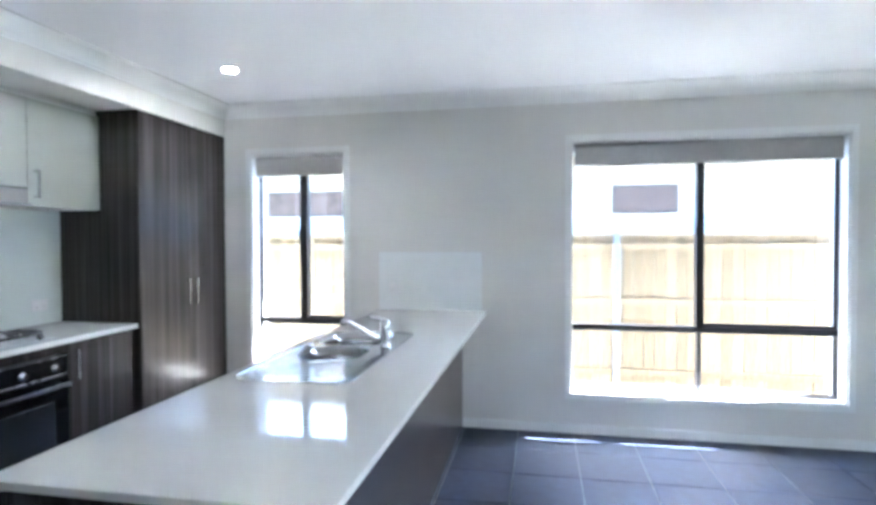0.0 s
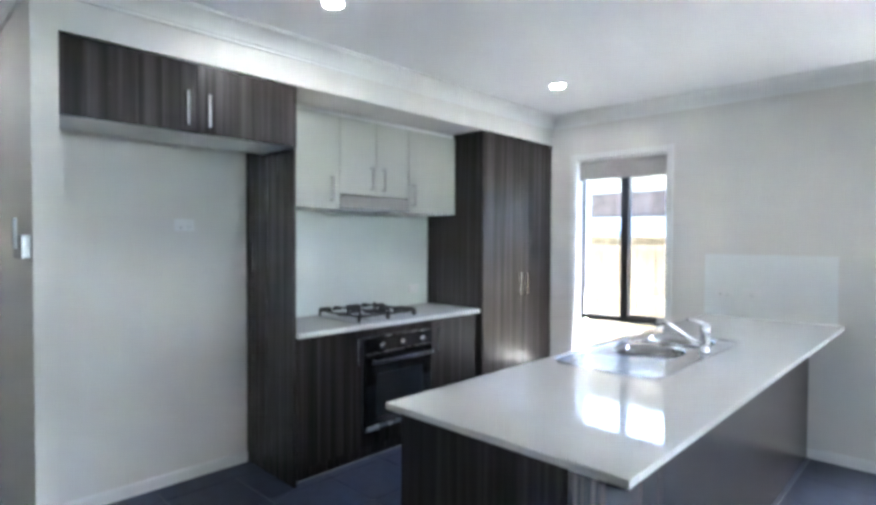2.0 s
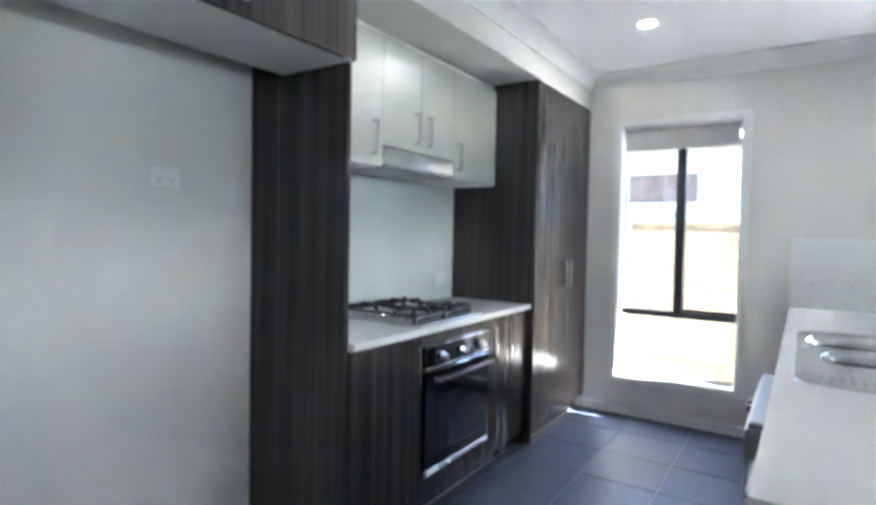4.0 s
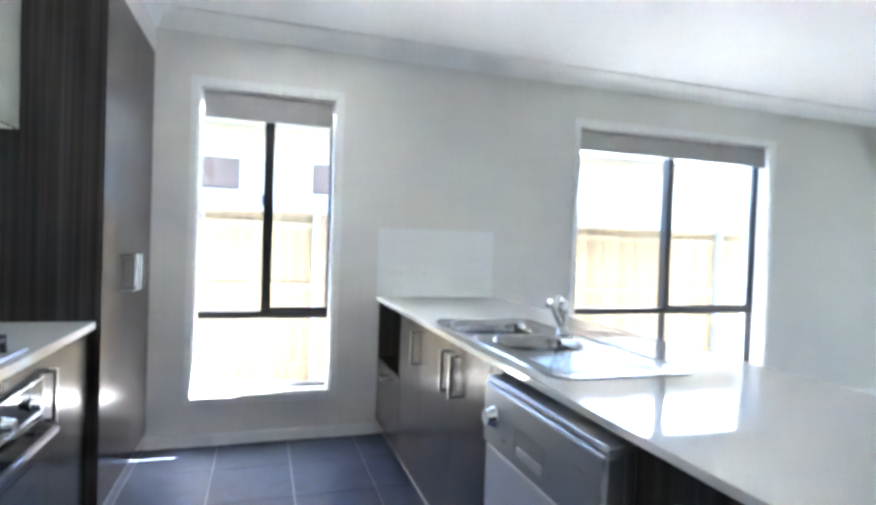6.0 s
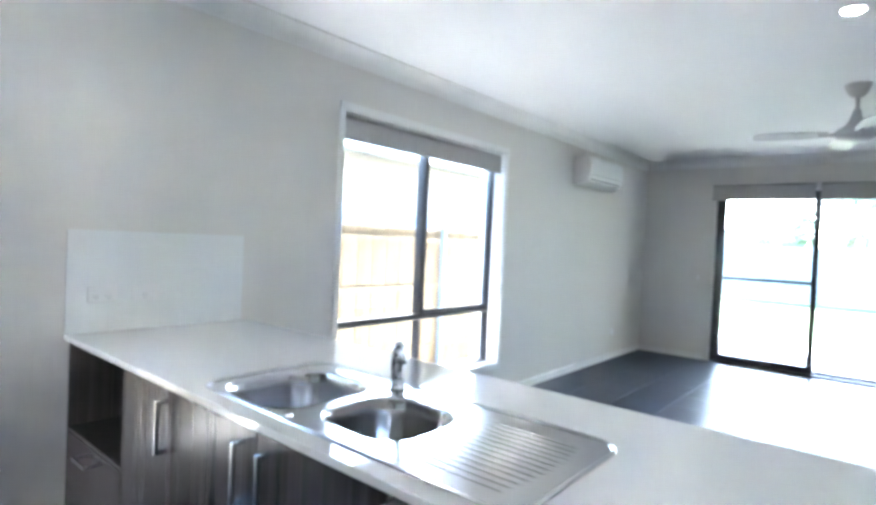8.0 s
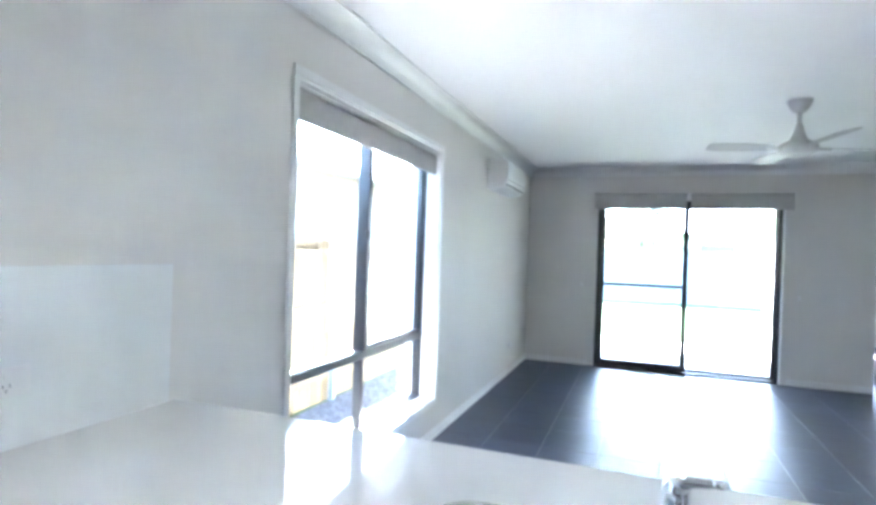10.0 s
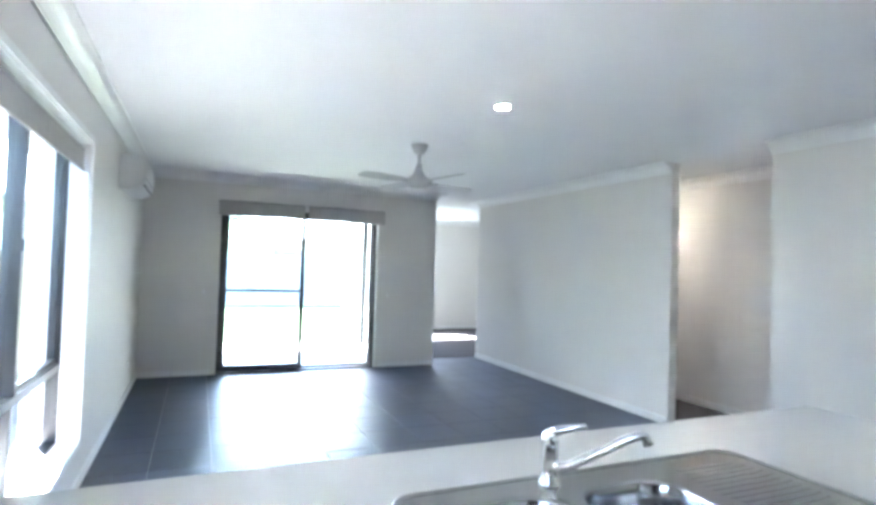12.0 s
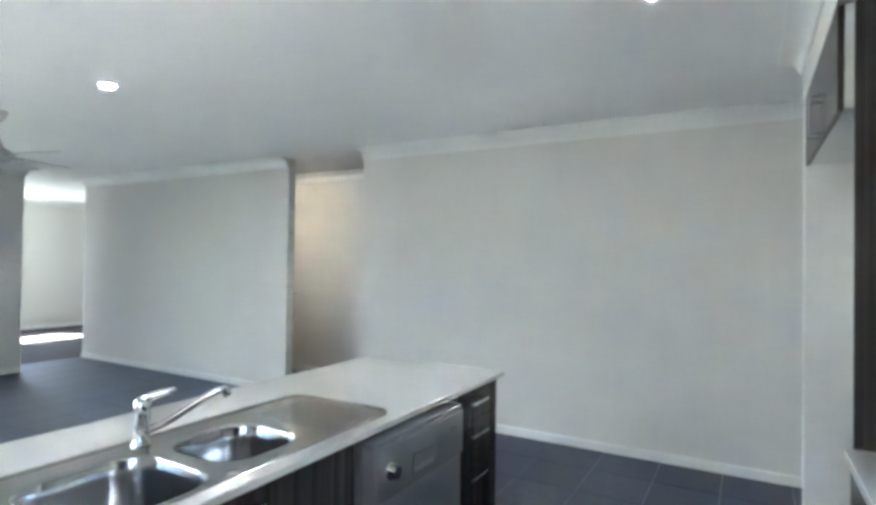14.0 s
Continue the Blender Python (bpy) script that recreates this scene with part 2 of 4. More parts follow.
def stack_loops(bm, loops, cap=True):
    """Skins a pile of outlines (loop, z) into a smooth shell."""
    rings = [[bm.verts.new((x, y, z)) for x, y in loop] for loop, z in loops]
    for a, b in zip(rings, rings[1:]):
        n = len(a)
        for k in range(n):
            f = bm.faces.new((a[k], a[(k + 1) % n], b[(k + 1) % n], b[k]))
            f.smooth = True
    if cap:
        bm.faces.new(rings[-1])
    return bm


def origin_of(ob):
    o = Vector((0, 0, 0))
    while ob is not None:
        o += ob.location
        ob = ob.parent
    return o


def finish(name, bm, mat, parent=None):
    bmesh.ops.recalc_face_normals(bm, faces=bm.faces)
    me = bpy.data.meshes.new(name)
    if parent is not None:
        bmesh.ops.translate(bm, verts=bm.verts, vec=-origin_of(parent))
    bm.to_mesh(me)
    bm.free()
    me.materials.append(mat)
    ob = new(name, me)
    ob.parent = parent
    return ob


def part(name, bm, mat, parent, label=""):
    """One mesh under a thing or a part, from a bmesh in world places."""
    return tagged(finish(name, bm, mat, parent), label)


def thing(name, at, label, category, group="", kind=""):
    ob = new(name)
    ob.location = at
    ob.empty_display_size = 0.1
    return tagged(ob, label, category, group, kind)


def structure(name, bm, mat, label, category):
    return tagged(finish(name, bm, mat), label, category, kind="structure")


def handle(parent, x, y, z, span, axis="z", toward=(1, 0, 0), mat=None):
    """A squared D handle standing 32 mm off a front."""
    t = Vector(toward)
    a = Vector((0, 0, 1)) if axis == "z" else Vector((0, 1, 0))
    c = Vector((x, y, z))
    bm = bmesh.new()
    w = 0.0062
    def bar(p, q):
        lo = [min(p[i], q[i]) - w for i in range(3)]
        hi = [max(p[i], q[i]) + w for i in range(3)]
        box(bm, lo[0], hi[0], lo[1], hi[1], lo[2], hi[2], 0.0015)
    lo, hi = c - a * span / 2, c + a * span / 2
    bar(lo + t * 0.032, hi + t * 0.032)
    for e in (lo, hi):
        bar(e + t * 0.0045, e + t * 0.0215)
    return part("handle", bm, mat or SATIN, parent, "satin chrome handle")


# ---- walls, floor, ceiling ----
H = 2.55
NW, EW, SW = 0.0, 8.15, -4.865
W1 = (0.235, 1.048, 0.292, 2.155)
W2 = (2.81, 4.652, 0.300, 2.172)
DOOR = (-3.0, -0.88, 2.16)
T = 0.25

bm = bmesh.new()
xs = (-2.6, W1[0], W1[1], W2[0], W2[1], EW + T)
box(bm, xs[0], xs[1], 0, T, -0.12, H)
box(bm, xs[1], xs[2], 0, T, -0.12, W1[2])
box(bm, xs[1], xs[2], 0, T, W1[3], H)
box(bm, xs[2], xs[3], 0, T, -0.12, H)
box(bm, xs[3], xs[4], 0, T, -0.12, W2[2])
box(bm, xs[3], xs[4], 0, T, W2[3], H)
box(bm, xs[4], xs[5], 0, T, -0.12, H)
structure("wall_north", bm, WALL, "warm white painted plaster wall with two windows", "wall")

bm = bmesh.new()
box(bm, EW, EW + T, DOOR[1], -0.0, -0.12, H)
box(bm, EW, EW + T, DOOR[0], DOOR[1], DOOR[2], H)
box(bm, EW, EW + T, -3.89, DOOR[0], -0.12, H)
structure("wall_east", bm, WALL, "warm white painted wall around the sliding door", "wall")

bm = bmesh.new()
box(bm, -2.6, 3.58, SW - 0.1, SW, -0.12, H)
structure("wall_south", bm, WALL, "long plain warm white painted wall", "wall")
bm = bmesh.new()
box(bm, 4.60, 8.61, SW - 0.1, SW, -0.12, H)
structure("wall_south_east", bm, WALL, "plain warm white painted wall between the hall and the next room", "wall")

bm = bmesh.new()
box(bm, -0.74, -0.62, -3.88, 0, -0.12, H)
box(bm, -0.6195, -0.608, -3.785, -2.656, -0.02, 2.31)
structure("wall_west", bm, WALL, "painted wall behind the kitchen cabinets", "wall")
bm = bmesh.new()
box(bm, -0.62, 0.0, -3.88, -3.785, -0.02, 2.31)
structure("wall_nib", bm, WALL, "short white painted wall beside the fridge space", "wall")
bm = bmesh.new()
box(bm, -0.62, 0.0, -3.88, 0, 2.31, H)
structure("bulkhead", bm, WALL, "white painted bulkhead above the kitchen cabinets", "bulkhead")
for wall_box in (
        (-2.6, -2.5, SW, 0, -0.12, H),
        (-2.5, -0.74, -3.88, -3.76, -0.12, H),):
    structure("wall_passage", rbox(*wall_box, 0), WALL, "painted wall of the side passage", "wall")
for wall_box in (
        (2.6, 6.3, -5.97, -5.87, -0.12, H),
        (2.5, 2.6, -5.97, SW - 0.1, -0.12, H),
        (6.3, 6.4, -5.97, SW - 0.1, -0.12, H),):
    structure("wall_hall", rbox(*wall_box, 0), WALL, "cream painted wall of the dim hallway", "wall")
FX = 12.44
for wall_box in (
        (EW + T, FX + T, -3.89, -3.89 + T, -0.12, H),
        (FX, FX + T, -4.0, -3.89, -0.12, H),
        (FX, FX + T, -5.40, -4.0, -0.12, 1.05),
        (FX, FX + T, -5.40, -4.0, 2.1, H),
        (FX, FX + T, -8.4, -5.40, -0.12, H),
        (8.51, FX + T, -8.5, -8.4, -0.12, H),
        (8.51, 8.61, -8.4, SW - 0.1, -0.12, H),):
    structure("wall_far_room", rbox(*wall_box, 0), WALL, "cream painted wall of the carpeted room beyond the opening", "wall")

bm = bmesh.new()
box(bm, -2.6, FX + T, -8.5, T, H, H + 0.12)
structure("ceiling", bm, CEIL, "flat white painted plasterboard ceiling", "ceiling")
# unseen eave and patio roof, sized to cut the sun that falls inside
bm = bmesh.new()
box(bm, -3.2, FX + 0.9, T, T + 0.68, 2.45, 2.67)
box(bm, EW + T, 10.9, -3.64, T, 2.46, 2.67)
structure("sun_shade_roof", bm, TRIM, "unseen white eave and patio roof set to block the sun", "eave")

# floors
FLOOR_BASE = structure("floor", rbox(-2.6, 8.66, SW, 0, -0.12, -0.004, 0), GROUT, "charcoal square ceramic floor tiles with pale grout", "floor")
structure("floor_hall", rbox(2.6, 6.3, -5.87, SW, -0.12, -0.003, 0), CARPET, "dark carpet in the hallway", "floor")
structure("floor_far_room", rbox(8.66, FX, -8.4, -3.89, -0.12, 0.004, 0), CARPET, "charcoal carpet in the next room", "floor")

# cornices
cove = [(0, 0), (0, -0.1), (0.015, -0.1), (0.015, -0.086), (0.021, -0.080)] + [(0.095 - 0.074 * math.cos(radians(a)), -0.086 + 0.070 * math.sin(radians(a))) for a in (12, 26, 40, 54, 68, 82)] + [(0.097, -0.014), (0.108, -0.014), (0.108, 0)]
for i, (p0, p1, out, m0, m1) in enumerate((
        ((0.0, 0, H), (EW, 0, H), (0, -1, 0), 0, 0),
        ((EW, -3.89, H), (EW, 0, H), (-1, 0, 0), 1, 0),
        ((0.0, 0, H), (0.0, -3.88, H), (1, 0, 0), 0, 1),
        ((0.0, -3.88, H), (-2.5, -3.88, H), (0, -1, 0), 1, 0),
        ((-2.5, SW, H), (3.58, SW, H), (0, 1, 0), 0, 0),
        ((4.60, SW, H), (8.61, SW, H), (0, 1, 0), 0, 1),
        ((FX, -8.4, H), (FX, -3.89, H), (-1, 0, 0), 0, 0),
        ((2.6, -5.87, H), (6.3, -5.87, H), (0, 1, 0), 0, 0))):
    structure("trim_cornice", sweep(bmesh.new(), cove, p0, p1, out, m0, m1), TRIM, "white coved plaster cornice", "cornice")

# skirting boards
skirt = [(0, 0), (0.013, 0), (0.013, 0.062), (0.009, 0.070), (0, 0.070)]
for p0, p1, out in (
        ((0.0, 0, 0), (1.355, 0, 0), (0, -1, 0)),
        ((2.0, 0, 0), (EW, 0, 0), (0, -1, 0)),
        ((EW, -0.82, 0), (EW, 0, 0), (-1, 0, 0)),
        ((EW, -3.89, 0), (EW, -3.06, 0), (-1, 0, 0)),
        ((-2.5, SW, 0), (3.58, SW, 0), (0, 1, 0)),
        ((4.60, SW, 0), (8.61, SW, 0), (0, 1, 0)),
        ((-0.608, -3.785, 0), (-0.608, -2.656, 0), (1, 0, 0)),
        ((-0.595, -3.785, 0), (0.0, -3.785, 0), (0, 1, 0)),
        ((-2.5, -3.88, 0), (0.0, -3.88, 0), (0, -1, 0)),
        ((FX, -8.4, 0), (FX, -3.89, 0), (-1, 0, 0)),
        ((2.6, -5.87, 0), (5.27, -5.87, 0), (0, 1, 0))):
    structure("baseboard", sweep(bmesh.new(), skirt, p0, p1, out), TRIM, "white painted skirting board", "skirting board")


# sealant along the cabinet kickboards
for x0, x1, y0, y1 in ((1.399, 1.409, -3.07, -0.02), (-0.0945, -0.085, -2.63, -1.0), (-0.0595, -0.050, -0.975, -0.02)):
    structure("trim_sealant", rbox(x0, x1, y0, y1, 0.0002, 0.007, 0.002), GROUT, "pale sealant bead between kickboard and floor tiles", "sealant")


# ---- windows ----
def window(name, w, mull, low_mullion, mw=0.024):
    x0, x1, z0, z1 = w
    th = thing(name, ((x0 + x1) / 2, 0.12, z0), "black aluminium framed window with white reveals, clear glass", "window", kind="structure")
    # white reveal lining and flat architrave
    lin = 0.012
    part("reveal", rbox(x0, x0 + lin, 0.0, 0.11, z0, z1), TRIM, th, "white reveal")
    part("reveal", rbox(x1 - lin, x1, 0.0, 0.11, z0, z1), TRIM, th, "white reveal")
    part("reveal", rbox(x0 + lin, x1 - lin, 0.0, 0.11, z1 - lin, z1), TRIM, th, "white reveal")
    part("window_sill", rbox(x0 + lin, x1 - lin, -0.004, 0.11, z0, z0 + lin), TRIM, th, "white sill board")
    a = 0.042
    part("architrave", rbox(x0 - a, x0 - 0.001, -0.012, -0.0005, z0 - a, z1 + a), TRIM, th)
    part("architrave", rbox(x1 + 0.001, x1 + a, -0.012, -0.0005, z0 - a, z1 + a), TRIM, th)
    part("architrave", rbox(x0 - 0.001, x1 + 0.001, -0.012, -0.0005, z1 + 0.001, z1 + a), TRIM, th)
    part("architrave", rbox(x0 - 0.001, x1 + 0.001, -0.012, -0.0005, z0 - a, z0 - 0.001), TRIM, th)
    # frame
    f = 0.013
    tz = z0 + 0.478
    y0, y1 = 0.112, 0.185
    part("window_frame", rbox(x0, x0 + f, y0, y1, z0, z1), FRAME, th)
    part("window_frame", rbox(x1 - f, x1, y0, y1, z0, z1), FRAME, th)
    part("window_frame", rbox(x0 + f, x1 - f, y0, y1, z1 - 0.04, z1), FRAME, th)
    part("window_frame", rbox(x0 + f, x1 - f, y0, y1, z0, z0 + 0.022), FRAME, th)
    part("transom", rbox(x0 + f, x1 - f, y0 - 0.004, y1, tz - 0.022, tz + 0.022), FRAME, th)
    part("mullion", rbox(mull - mw, mull + mw, y0 - 0.006, y1, tz + 0.022, z1 - 0.04), FRAME, th)
    if low_mullion:
        part("mullion", rbox(mull - 0.013, mull + 0.013, y0 + 0.01, y1, z0 + 0.022, tz - 0.022), FRAME, th)
    # sliding sash on the far side of the mullion
    part("sash", rbox(mull + mw, x1 - f, y0 + 0.02, y1 - 0.02, tz + 0.022, tz + 0.044), FRAME, th)
    part("sash", rbox(x1 - f - 0.012, x1 - f, y0 + 0.02, y1 - 0.02, tz + 0.044, z1 - 0.04), FRAME, th)
    latch = rbox(mull - mw - 0.012, mull - mw, y0 - 0.02, y0 + 0.012, 1.47, 1.53, 0.003)
    part("latch", latch, FRAME, th, "small black sash latch")
    gy = 0.150
    panes = [(x0 + f, mull - 0.02, tz + 0.02, z1 - 0.04), (mull + 0.02, x1 - f, tz + 0.04, z1 - 0.04)]
    panes += [(x0 + f, mull - 0.012, z0 + 0.02, tz - 0.02), (mull + 0.012, x1 - f, z0 + 0.02, tz - 0.02)] if low_mullion else [(x0 + f, x1 - f, z0 + 0.02, tz - 0.02)]
    for a0, a1, b0, b1 in panes:
        p = part("pane", rbox(a0, a1, gy, gy + 0.004, b0, b1, 0), GLASS, th)
        p.visible_shadow = False


window("window_1", W1, 0.645, False, 0.030)
window("window_2", W2, 3.735, True)

# window of the far room
th = thing("window_3", (FX + 0.1, -4.7, 1.05), "black framed window in the carpeted room", "window", kind="structure")
for b in ((FX + 0.1, FX + 0.16, -5.40, -5.36, 1.05, 2.1), (FX + 0.1, FX + 0.16, -4.04, -4.0, 1.05, 2.1), (FX + 0.1, FX + 0.16, -5.36, -4.04, 1.05, 1.09), (FX + 0.1, FX + 0.16, -5.36, -4.04, 2.06, 2.1)):
    part("window_frame", rbox(*b), FRAME, th)

# area lamp added in the window opening, standing in for sky light
day = new("far_room_sky_fill", bpy.data.lights.new("far_room_sky_fill", "AREA"))
day.data.shape = "RECTANGLE"
day.data.size, day.data.size_y = 1.3, 0.95
day.data.energy = 1.2
day.data.color = (0.92, 0.96, 1.0)
day.matrix_world = look((FX + 0.06, -4.7, 1.57), (FX - 1.0, -4.7, 1.57))


def roller_blind(x0, x1, y0, z1, drop, along="x", depth=0.075, group=""):
    """A wound-up roller blind: brackets, tube, hanging fabric and bottom rail. y0 is the wall side."""
    def m(a, b):
        return (a, b) if along == "x" else (b, a)
    def bb(a0, a1, b0, b1, c0, c1, r=0.002):
        return rbox(a0, a1, b0, b1, c0, c1, r) if along == "x" else rbox(b0, b1, a0, a1, c0, c1, r)
    mid = (x0 + x1) / 2
    at = (*m(mid, y0), z1)
    th = thing("roller_blind", at, "grey fabric roller blind rolled up at the top of the opening", "blind", group)
    near, far = y0 - depth, y0
    bm = bmesh.new()
    tube(bm, [(*m(x0 + 0.012, (near + far) / 2), z1 - 0.036), (*m(x1 - 0.012, (near + far) / 2), z1 - 0.036)], 0.030, 20)
    part("roll", bm, FABRIC, th)
    part("fabric", bb(x0 + 0.014, x1 - 0.014, near, near + 0.004, z1 - drop + 0.02, z1 - 0.030), FABRIC, th)
    part("bottom_rail", bb(x0 + 0.014, x1 - 0.014, near - 0.004, near + 0.010, z1 - drop, z1 - drop + 0.024, 0.004), FABRIC, th, "grey bottom rail")
    # white strip takes the place of daylight leaking above the roll
    part("head_light_strip", bb(x0, x1, near + 0.004, far - 0.0005, z1 - 0.006, z1 - 0.0005), TRIM, th, "white strip standing for light above the roll")
    part("bracket", bb(x0, x0 + 0.010, near + 0.004, far - 0.0005, z1 - 0.072, z1 - 0.006), TRIM, th, "white end bracket")
    part("bracket", bb(x1 - 0.010, x1, near + 0.004, far - 0.0005, z1 - 0.072, z1 - 0.006), TRIM, th, "white end bracket")
    return th


roller_blind(W1[0] + 0.014, W1[1] - 0.014, 0.105, W1[3] - 0.014, 0.17, group="roller blinds")
roller_blind(W2[0] + 0.014, W2[1] - 0.014, 0.105, W2[3] - 0.014, 0.17, group="roller blinds")
roller_blind(-1.95, -0.845, EW - 0.002, 2.235, 0.205, along="y", group="roller blinds")
roller_blind(-3.08, -1.97, EW - 0.002, 2.235, 0.205, along="y", group="roller blinds")

# ---- sliding door ----
th = thing("door_1", (EW + 0.1, -1.94, 0), "black aluminium glazed sliding patio door, closed", "sliding door", kind="structure")
dy0, dy1, dz = DOOR
part("reveal", rbox(EW, EW + 0.07, dy1 - 0.012, dy1, 0, dz), TRIM, th, "white reveal")
part("reveal", rbox(EW, EW + 0.07, dy0, dy0 + 0.012, 0, dz), TRIM, th, "white reveal")
part("reveal", rbox(EW, EW + 0.07, dy0 + 0.012, dy1 - 0.012, dz - 0.012, dz), TRIM, th, "white reveal")
part("door_frame", rbox(EW + 0.07, EW + 0.19, dy1 - 0.05, dy1, 0, dz), FRAME, th)
part("door_frame", rbox(EW + 0.07, EW + 0.19, dy0, dy0 + 0.05, 0, dz), FRAME, th)
part("door_frame", rbox(EW + 0.07, EW + 0.19, dy0 + 0.05, dy1 - 0.05, dz - 0.05, dz), FRAME, th)
part("door_sill", rbox(EW + 0.0, EW + 0.19, dy0 + 0.05, dy1 - 0.05, -0.03, 0.022), FRAME, th)


def door_leaf(name, y0, y1, x0, x1, sill, stile, rail, label):
    leaf = part(name, rbox(x0, x1, y0, y0 + stile, 0.022, dz - 0.05), FRAME, th, label)
    part("stile", rbox(x0, x1, y1 - stile, y1, 0.022, dz - 0.05), FRAME, leaf)
    part("rail", rbox(x0, x1, y0 + stile, y1 - stile, 0.022, 0.022 + sill), FRAME, leaf)
    part("rail", rbox(x0, x1, y0 + stile, y1 - stile, dz - 0.11, dz - 0.05), FRAME, leaf)
    if rail:
        part("rail", rbox(x0 + 0.008, x1 - 0.008, y0 + stile, y1 - stile, rail - 0.02, rail + 0.02), FRAME, leaf)
    p = part("pane", rbox((x0 + x1) / 2 - 0.003, (x0 + x1) / 2 + 0.003, y0 + stile, y1 - stile, 0.022 + sill, dz - 0.11, 0), GLASS, leaf)
    p.visible_shadow = False
    return leaf


leaf = door_leaf("sliding_leaf", -1.985, -0.93, EW + 0.075, EW + 0.115, 0.075, 0.062, 1.07, "black framed sliding leaf with a thin cross bar")
part("lock", rbox(EW + 0.045, EW + 0.0745, -1.975, -1.935, 0.98, 1.16, 0.006), FRAME, leaf, "black door lock and pull")
door_leaf("fixed_leaf", -2.95, -1.945, EW + 0.13, EW + 0.17, 0.030, 0.030, 0, "fixed glazed leaf")


# ---- kitchen run ----
def door_front(parent, x, y0, y1, z0, z1, mat, name="door", gap=0.0015, t=0.018):
    return part(name, rbox(x - t, x, y0 + gap, y1 - gap, z0 + gap, z1 - gap, 0.001), mat, parent)


# pantry
P0, P1, PT = -0.998, -0.004, 2.306
th = thing("pantry_cupboard", (-0.3, -0.475, 0), "tall two-door pantry in dark woodgrain laminate", "pantry")
part("body", rbox(-0.617, -0.021, P0 + 0.018, P1, 0.10, PT), WOOD, th)
part("side_panel", rbox(-0.617, 0.001, P0, P0 + 0.017, 0.0, PT), WOOD, th)
part("kickboard", rbox(-0.617, -0.06, P0 + 0.018, P1, 0.0, 0.099), WOOD, th)
d = door_front(th, 0.0, P0 + 0.018, -0.480, 0.10, PT, WOOD)
handle(d, 0.0, -0.526, 1.07, 0.17)
d = door_front(th, 0.0, -0.480, P1, 0.10, PT, WOOD)
handle(d, 0.0, -0.434, 1.07, 0.17)

# tall end panel
EP0, EP1 = -2.655, -2.635
tagged(finish("end_panel", rbox(-0.617, -0.045, EP0, EP1, 0.0, PT), WOOD), "tall dark woodgrain end panel beside the fridge space", "panel")

# cabinet above the fridge space
th = thing("overhead_cabinet", (-0.3, -3.19, 1.94), "two-door overhead cabinet in dark woodgrain above the empty fridge space", "cabinet")
part("body", rbox(-0.405, -0.022, -3.783, EP0 - 0.001, 1.966, PT), CARCASS, th, "white cabinet body")
d = door_front(th, -0.002, -3.783, -3.215, 1.962, PT, WOOD)
handle(d, -0.002, -3.270, 2.075, 0.15)
d = door_front(th, -0.002, -3.215, EP0 - 0.001, 1.962, PT, WOOD)
handle(d, -0.002, -3.165, 2.075, 0.15)

# wall cabinets
WC = -0.294
ys = (EP1 + 0.001, -2.150, -1.835, -1.520, P0 - 0.001)
zb = 1.648
for y0, y1, z0, hy, nm in ((ys[0], ys[1], zb, -2.225, "white gloss wall cabinet with one door"), (ys[3], ys[4], zb, -1.478, "white gloss wall cabinet with one door beside the pantry")):
    th = thing("wall_cabinet", (-0.45, (y0 + y1) / 2, z0), nm, "cabinet", "white wall cabinets")
    part("body", rbox(-0.617, WC - 0.019, y0, y1, z0, 2.30), CARCASS, th)
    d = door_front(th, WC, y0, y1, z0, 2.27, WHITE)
    handle(d, WC, hy, z0 + 0.13, 0.15)
th = thing("wall_cabinet", (-0.45, ys[2], 1.750), "short white two-door wall cabinet above the rangehood", "cabinet", "white wall cabinets")
part("body", rbox(-0.617, WC - 0.019, ys[1] + 0.001, ys[3] - 0.001, 1.750, 2.30), CARCASS, th)
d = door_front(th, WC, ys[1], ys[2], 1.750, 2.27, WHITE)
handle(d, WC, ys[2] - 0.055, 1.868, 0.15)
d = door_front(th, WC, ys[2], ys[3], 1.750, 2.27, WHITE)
handle(d, WC, ys[2] + 0.055, 1.868, 0.15)

# rangehood
th = thing("rangehood", (-0.4, ys[2], 1.64), "slide-out stainless steel rangehood under the wall cabinet", "rangehood")
part("body", rbox(-0.617, WC - 0.02, ys[1] + 0.003, ys[3] - 0.003, 1.663, 1.748), SILVER, th)
part("front_panel", rbox(WC - 0.019, WC + 0.006, ys[1] + 0.003, ys[3] - 0.003, 1.663, 1.747, 0.003), HOODSTEEL, th, "polished steel front")
# a solid dark strip stands in for the shade of this gap
part("top_gap_shade", rbox(WC - 0.019, WC + 0.004, ys[1] + 0.003, ys[3] - 0.003, 1.7472, 1.7495, 0), DARK, th, "dark strip drawn as the shaded gap above the front")
part("visor", rbox(-0.60, WC + 0.03, ys[1] + 0.004, ys[3] - 0.004, 1.645, 1.662, 0.002), GREYPLASTIC, th, "grey slide-out filter")
for k in range(2):
    part("filter", rbox(-0.56, WC - 0.02, ys[1] + 0.03 + 0.31 * k, ys[1] + 0.30 + 0.31 * k, 1.641, 1.6445, 0.001), SILVER, th, "mesh grease filter")

